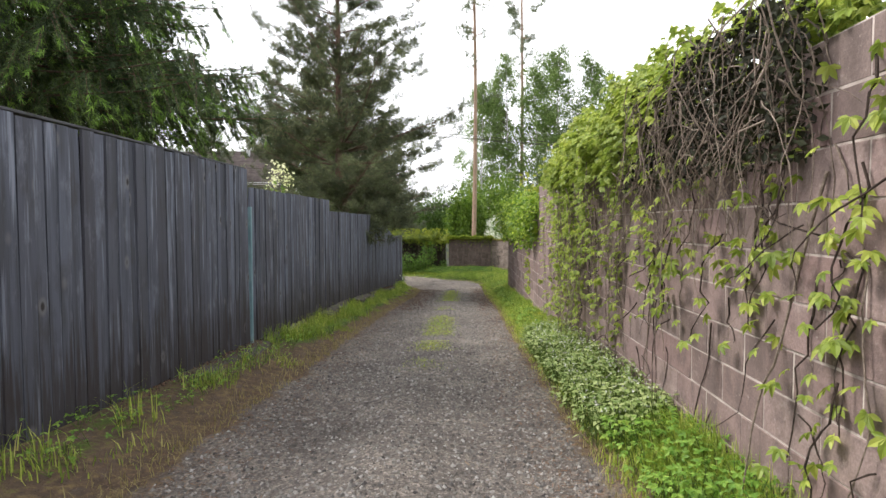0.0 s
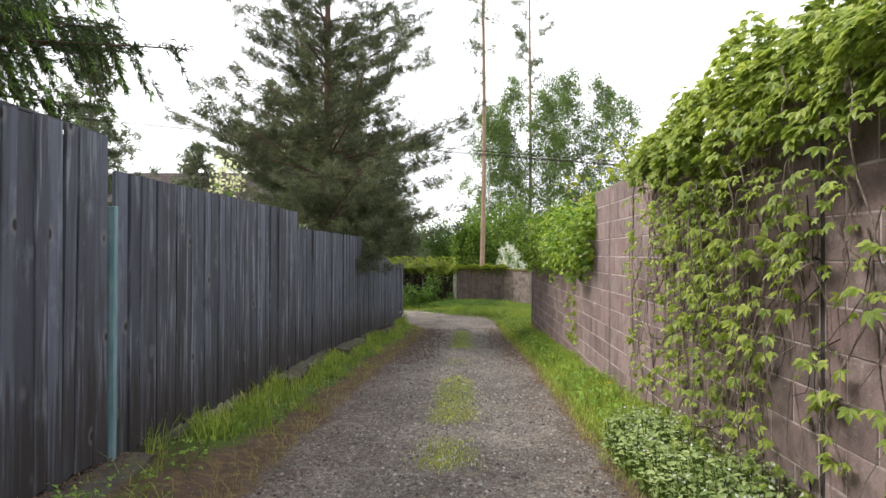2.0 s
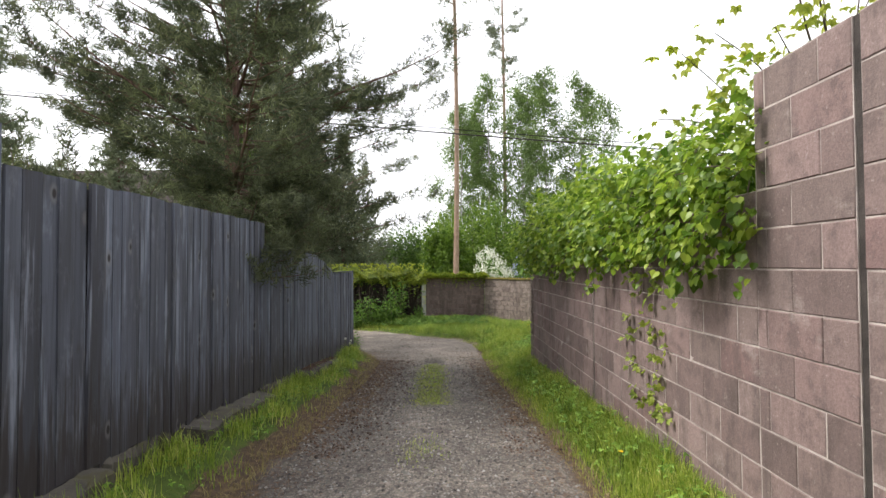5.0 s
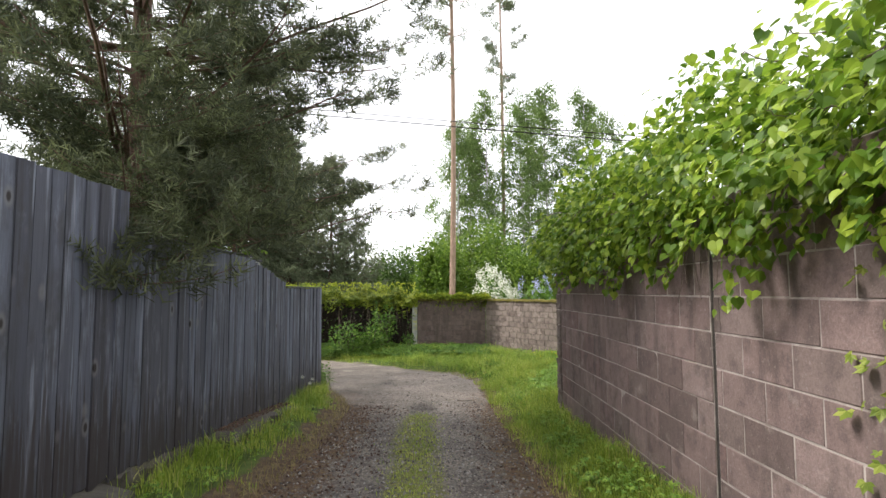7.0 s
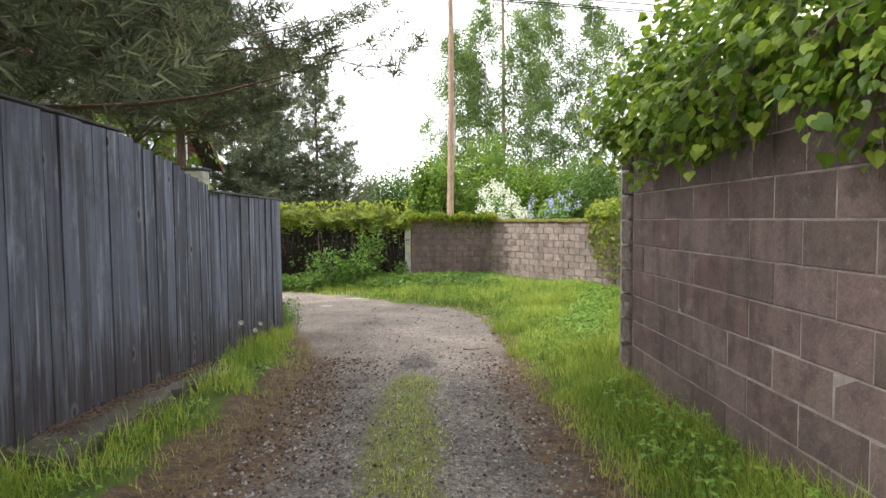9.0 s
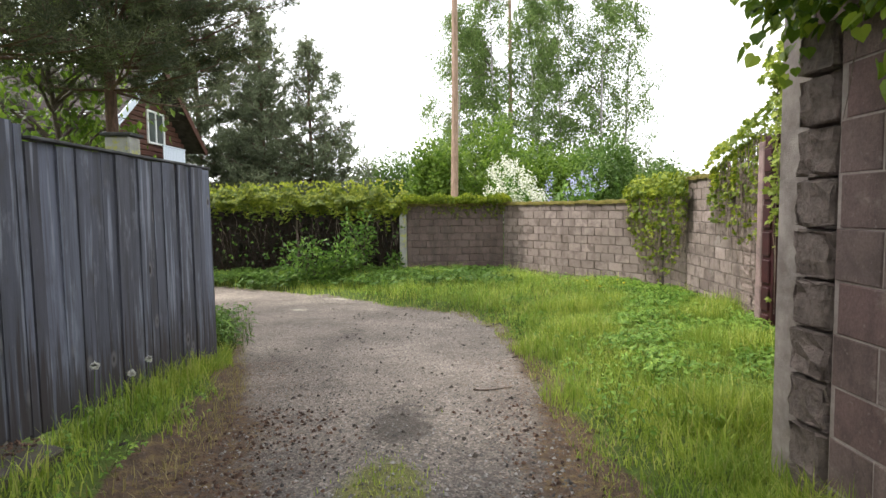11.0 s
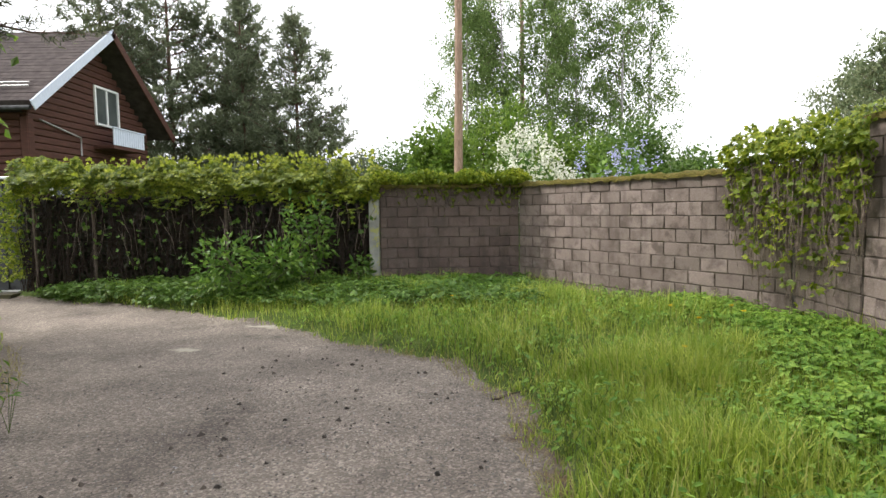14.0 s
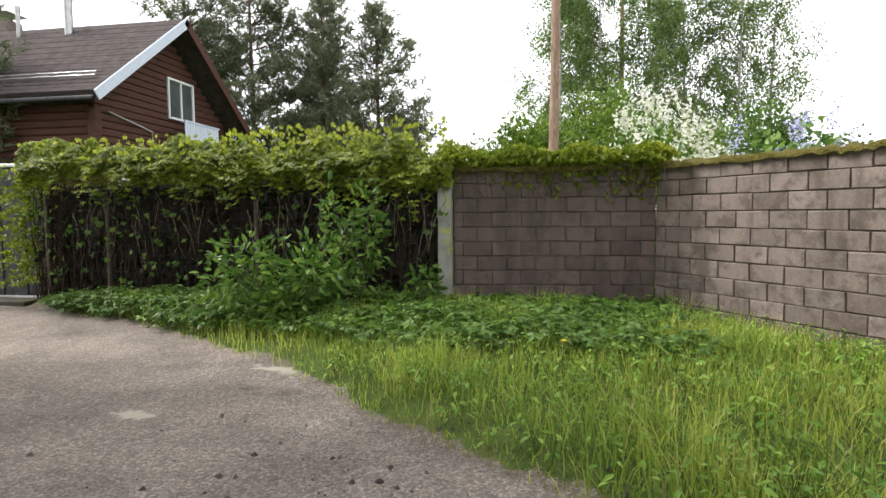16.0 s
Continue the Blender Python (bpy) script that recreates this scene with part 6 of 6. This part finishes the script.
n = 62000
y = 1.5 + 21.5 * rng.random(n) ** 1.25
xl, xr = edges(y)
x = xl + rng.random(n) * (xr - xl)
ok = rng.random(n) < 0.4 + 0.45 * (np.abs(x + 0.43) < 1.1)
scatter("gravel", x[ok], y[ok], (0.0045 + 0.016 * rng.random(ok.sum()) ** 3.2) * (1 - 0.45 * smooth01(y[ok], 16.8, 20)), "pebble", OCT, "loose grey stones of the gravel lane", "gravel")
n = 420
y = rng.uniform(18, 24, n)
x = rng.normal(-0.6, 0.8, n)
scatter("clods", x, y, 0.008 + 0.02 * rng.random(n) ** 3, "clod", OCT, "dark clods and bark bits on the gravel bend", "litter")
n = 26000
y = rng.uniform(2, 20.5, n)
xl, xr = edges(y)
side = rng.random(n) < 0.55
x = np.where(side, xl + rng.normal(0.1, 0.24, n), xr + rng.normal(-0.1, 0.18, n))
NEEDLE = ([(-0.06, 0, 0), (0.06, 0, 0), (0.05, 1, 0.06), (-0.05, 1, 0.06)], [(0, 1, 2), (0, 2, 3)])
scatter("needle_litter", x, y, rng.uniform(0.012, 0.04, n), "litter", NEEDLE, "brown fallen needles and leaf bits along the lane edges", "litter", 0.12)
n = 2200
y = rng.uniform(12, 19, n)
xl, xr = edges(y)
x = np.where(rng.random(n) < 0.72, xl + rng.normal(0.28, 0.24, n), xr + rng.normal(-0.18, 0.16, n))
scatter("cones", x, y, rng.uniform(0.007, 0.019, n), "cone", OCT, "fallen brown pine cones along the lane", "pine cones", 0.4)
n = 1300
y = np.where(rng.random(n) < 0.5, rng.uniform(3.0, 6.6, n), rng.uniform(15.7, 17.9, n))
x = fence_x(y) + 0.02 + 0.16 * rng.random(n) ** 1.3
debris = spread("debris", OCT, np.stack([x, y, lerp_line(FOOT, y) - 0.016], 1), rng.normal(0, 1, (n, 3)) * [1, 1, 0.1], rng.uniform(0.005, 0.016, n), M["cone"], None, rng, "", False)
tagged(debris, "dark crumbs and dead leaves lying on the concrete plinths", "litter", kind="stuff")
for i, (x, y, l_, a) in enumerate(((0.55, 20.5, 0.5, 0.3), (0.6, 19.6, 0.45, 1.0), (0.1, 19.4, 0.3, 0.1), (0.75, 20.1, 0.35, 2.2), (0.45, 22.3, 0.25, 0.2))):
    pts = [(x + l_ * t * math.cos(a) + 0.02 * math.sin(9 * t), y + l_ * t * math.sin(a) + 0.02 * math.sin(7 * t + i)) for t in np.linspace(0, 1, 7)]
    p_ = np.array([(u, v, float(gz(u, v)) + 0.008) for u, v in pts])
    vs, fs = tubes([(p_, taper(0.007, 0.003, 7))], 5)
    tagged(link_part("twig", mesh_from("twig", vs, fs, True), M["twig"]), "thin dry fallen twig lying on the gravel edge", "twig", "fallen twigs")


# ---- house beyond the hedge ----
k = Mat("brown_log_wall", 0.75)
n_ = k.noise(3.0, 5.0, 0.6, k.shifted((1.0, 1.0, 8.0)))
k.color(k.ramp(n_, [(0.3, (0.05, 0.021, 0.015)), (0.7, (0.1, 0.041, 0.029))])).bump(n_, 0.4, 0.01)
M["log"] = k.m
k = Mat("brown_roof_tiles", 1.0, spec=0.1)
n_ = k.noise(4.0, 4.0, 0.6)
k.color(k.ramp(n_, [(0.3, (0.045, 0.037, 0.036)), (0.7, (0.085, 0.07, 0.067))])).bump(k.noise(25.0), 0.5, 0.02)
M["roof"] = k.m
k = Mat("pale_blue_board", 0.6)
k.color(k.ramp(k.noise(8.0, 3.0, 0.5, k.shifted((6, 6, 1))), [(0.3, (0.5, 0.55, 0.66)), (0.7, (0.66, 0.71, 0.82))]))
M["blueboard"] = k.m
k = Mat("white_paint", 0.5)
k.color(k.ramp(k.noise(6.0), [(0.3, (0.68, 0.68, 0.68)), (0.7, (0.8, 0.8, 0.8))]))
M["white"] = k.m
k = Mat("window_glass", 0.08, spec=0.6)
k.color(k.ramp(k.noise(1.2), [(0.3, (0.05, 0.06, 0.06)), (0.7, (0.1, 0.11, 0.11))]))
M["pane"] = k.m
k = Mat("galvanised_steel", 0.4, 0.8)
k.color(k.ramp(k.noise(5.0), [(0.3, (0.35, 0.35, 0.35)), (0.7, (0.5, 0.5, 0.5))]))
M["steel"] = k.m

house = thing("house", (-17.0, 37.2, -0.95), "dark brown log house with a steep roof, behind the hedge", "house")
GX_, RZ, EZ, HW = -10.6, 7.22, 4.29, 3.8
wx = GX_ + 17.0 - 0.75

# log walls: gable end towards the lane and the eaves side
LOG = 0.2
z = 0.0
while z < RZ - 0.4:
    half = min(HW - 0.7, (RZ - 0.25 - z - LOG) * HW / (RZ - EZ))
    if half > 0.15:
        o = boxed("log", (-0.09, 0.09, -half, half, z, z + LOG - 0.008), M["log"], house, "", 0.03)
        o.location = (wx, 0, 0)
    if z < EZ - 0.2:
        o = boxed("log", (wx - 11.5, wx - 0.1, -0.09, 0.09, z, z + LOG - 0.008), M["log"], house, "", 0.03)
        o.location = (0, -(HW - 0.75), 0)
        o = boxed("log", (wx - 11.5, wx - 0.1, -0.09, 0.09, z, z + LOG - 0.008), M["log"], house, "", 0.03)
        o.location = (0, HW - 0.75, 0)
    z += LOG
boxed("corner_post", (wx - 0.1, wx + 0.14, -(HW - 0.62), -(HW - 0.88), 0, EZ - 0.2), M["log"], house, "", 0.03)
ang = math.atan2(RZ - EZ, HW)
slope = math.hypot(HW, RZ - EZ)
for sgn in (-1, 1):
    bm = bmesh.new()
    box(bm, wx - 12.3, GX_ + 17.0, 0, slope, -0.07, 0.07, 0.01)
    tilt = Matrix.Translation((0, 0, RZ)) @ Matrix.Rotation(-ang if sgn > 0 else ang, 4, "X") @ Matrix.Diagonal((1, sgn, 1, 1))
    for r_ in range(22):
        b2 = bmesh.new()
        box(b2, wx - 12.3, GX_ + 17.0 - 0.02, 0.02 + r_ * slope / 22, 0.02 + (r_ + 1) * slope / 22 - 0.02, 0.073, 0.088 + 0.004 * (r_ % 2))
        bmesh.ops.transform(b2, matrix=tilt, verts=b2.verts)
        bmesh.ops.recalc_face_normals(b2, faces=b2.faces)
        part("roof_board", b2, M["roof"], house)
    bmesh.ops.transform(bm, matrix=Matrix.Translation((0, 0, RZ)) @ Matrix.Rotation(-ang if sgn > 0 else ang, 4, "X") @ Matrix.Diagonal((1, sgn, 1, 1)), verts=bm.verts)
    bmesh.ops.recalc_face_normals(bm, faces=bm.faces)
    part("roof", bm, M["roof"], house, "brown shingle roof slope")
    bm = bmesh.new()
    box(bm, GX_ + 17.003, GX_ + 17.04, -0.05, slope + 0.05, -0.17, 0.1, 0.006)
    bmesh.ops.transform(bm, matrix=Matrix.Translation((0, 0, RZ)) @ Matrix.Rotation(-ang if sgn > 0 else ang, 4, "X") @ Matrix.Diagonal((1, sgn, 1, 1)), verts=bm.verts)
    bmesh.ops.recalc_face_normals(bm, faces=bm.faces)
    part("bargeboard", bm, M["blueboard"] if sgn < 0 else M["log"], house, "pale blue bargeboard" if sgn < 0 else "dark brown bargeboard")
gut = tube_part("gutter", [(np.array([(wx - 12.2, -HW - 0.08, EZ - 0.12), (GX_ + 17.0, -HW - 0.08, EZ - 0.12)]), 0.06)], M["cap"], house, "dark gutter", 8)
guard = tube_part("snow_guard", [(np.array([(wx - 9, -HW + 0.45, EZ + 0.56), (GX_ + 16.6, -HW + 0.45, EZ + 0.56)]), 0.022), (np.array([(wx - 9, -HW + 0.5, EZ + 0.66), (GX_ + 16.6, -HW + 0.5, EZ + 0.66)]), 0.022)], M["steel"], house, "steel snow guard", 6)
# upper window with white frame, balcony rail, lower window


def house_window(name, yc, z0, w, h, panes):
    win = boxed(name, (wx + 0.06, wx + 0.1, yc - w / 2, yc + w / 2, z0, z0 + h), M["pane"], house, "dark window glass")
    t_ = 0.07
    for nm, dims in (("frame_side", (wx + 0.09, wx + 0.15, yc - w / 2 - t_, yc - w / 2, z0 - t_, z0 + h + t_)), ("frame_side", (wx + 0.09, wx + 0.15, yc + w / 2, yc + w / 2 + t_, z0 - t_, z0 + h + t_)),
                     ("frame_head", (wx + 0.09, wx + 0.15, yc - w / 2, yc + w / 2, z0 + h, z0 + h + t_)), ("sill", (wx + 0.09, wx + 0.18, yc - w / 2, yc + w / 2, z0 - t_, z0))):
        boxed(nm, dims, M["white"], win, "white painted frame", 0.005)
    for i in range(1, panes):
        yy = yc - w / 2 + w * i / panes
        boxed("mullion", (wx + 0.1, wx + 0.14, yy - 0.03, yy + 0.03, z0, z0 + h), M["white"], win, "", 0.004)
    return win


house_window("window", 0.55, 4.35, 1.2, 1.15, 2)
house_window("window", -1.95, 1.05, 0.8, 1.2, 2)
balcony = boxed("balcony", (wx + 0.1, wx + 0.75, -0.25, 1.6, 3.5, 3.6), M["log"], house, "small balcony")
for i in range(14):
    yy = -0.22 + i * 0.133
    boxed("slat", (wx + 0.72, wx + 0.745, yy, yy + 0.115, 3.62, 4.15), M["blueboard"], balcony, "pale blue rail slat", 0.004)
boxed("top_rail", (wx + 0.7, wx + 0.77, -0.25, 1.66, 4.154, 4.2), M["blueboard"], balcony, "", 0.006)
ch = boxed("chimney", (wx - 7.0, wx - 6.3, 0.6, 1.25, RZ - 1.2, RZ + 0.75), M["block_far"], house, "chimney with steel cap", 0.02)
boxed("chimney_cap", (wx - 7.1, wx - 6.2, 0.5, 1.35, RZ + 0.95, RZ + 1.0), M["steel"], ch, "steel cap", 0.01)
for yy in (0.7, 1.15):
    boxed("cap_leg", (wx - 6.66, wx - 6.62, yy - 0.02, yy + 0.02, RZ + 0.75, RZ + 0.95), M["steel"], ch)
for xx, r_, h_ in ((wx - 2.9, 0.12, 0.98), (wx - 4.7, 0.06, 0.7)):
    tube_part("vent_pipe", [(np.array([(xx, -0.5, RZ - 0.6), (xx, -0.5, RZ + h_ - 0.25)]), r_), (np.array([(xx, -0.5, RZ + h_ - 0.25), (xx, -0.5, RZ + h_ - 0.05)]), r_ * 1.3)], M["steel"], house, "steel vent pipe", 10)
tube_part("cable_pipe", [(np.array([(wx + 0.14, -2.7, 4.05), (wx + 0.14, -0.95, 3.75), (wx + 0.14, -0.95, 3.2)]), 0.025)], M["steel"], house, "pale cable conduit", 6)

# dark metal gate left of the hedge with a pale concrete sill
gate = thing("metal_gate", (-9.45, 28.0, -0.95), "dark brown profiled metal gate beside the hedge", "gate")
for i in range(26):
    boxed("panel", (-2.6 + i * 0.2, -2.6 + i * 0.2 + 0.192, -0.012 - 0.02 * (i % 2), 0.012, 0.12, 1.98), M["cap"], gate, "", 0.004)
boxed("top_rail", (-2.6, 2.62, -0.04, 0.03, 1.985, 2.03), M["steel"], gate, "thin pale top rail", 0.004)
boxed("bottom_rail", (-2.6, 2.62, -0.04, 0.03, 0.06, 0.115), M["steel"], gate, "", 0.004)
sill = boxed("concrete_sill", (-12.0, -6.95, 27.6, 28.1, -1.05, -0.86), M["concrete"])
tagged(sill, "pale concrete strip below the metal gate", "sill", kind="structure")

# teal posts and a white-topped cabinet behind the fence end
tpost = thing("teal_post", (-3.55, 21.9, -0.86), "round teal painted steel post behind the fence end", "post")
tube_part("shaft", [(np.array([(0, 0, 0), (0, 0, 1.05)]), 0.05)], M["teal"], tpost, "", 12)
tube_part("collar", [(np.array([(0, 0, 1.05), (0, 0, 1.1)]), 0.06)], M["teal"], tpost, "", 12)
cab = thing("utility_cabinet", (-4.35, 22.7, -0.9), "white utility box on a teal metal stand behind the fence", "utility cabinet")
boxed("stand", (-0.05, 0.05, -0.05, 0.05, 0, 2.2), M["teal"], cab, "teal metal stand", 0.01)
boxed("tray", (-0.26, 0.26, -0.18, 0.18, 2.204, 2.25), M["teal"], cab, "teal metal tray", 0.006)
boxed("box", (-0.16, 0.16, -0.15, 0.15, 2.255, 2.58), M["lichen"], cab, "off-white metal box", 0.02)
boxed("lid", (-0.2, 0.2, -0.18, 0.18, 2.585, 2.63), M["cap"], cab, "dark lid", 0.01)

# overhead wires
for i, (dz, dy) in enumerate(((0.0, 0.0), (0.16, 0.1), (0.1, 0.35))):
    t_ = np.linspace(0, 1, 40)
    xs = -26 + 52 * t_
    p_ = np.stack([xs, np.full(40, 23.5 + dy), 5.35 - 0.085 * xs + dz - 0.35 * np.sin(np.pi * t_)], 1)
    vs, fs = tubes([(p_, 0.012)], 5)
    tagged(link_part("overhead_wire", mesh_from("overhead_wire", vs, fs, True), M["joint"]), "black overhead wire strung across the lane", "cable", "overhead wires")
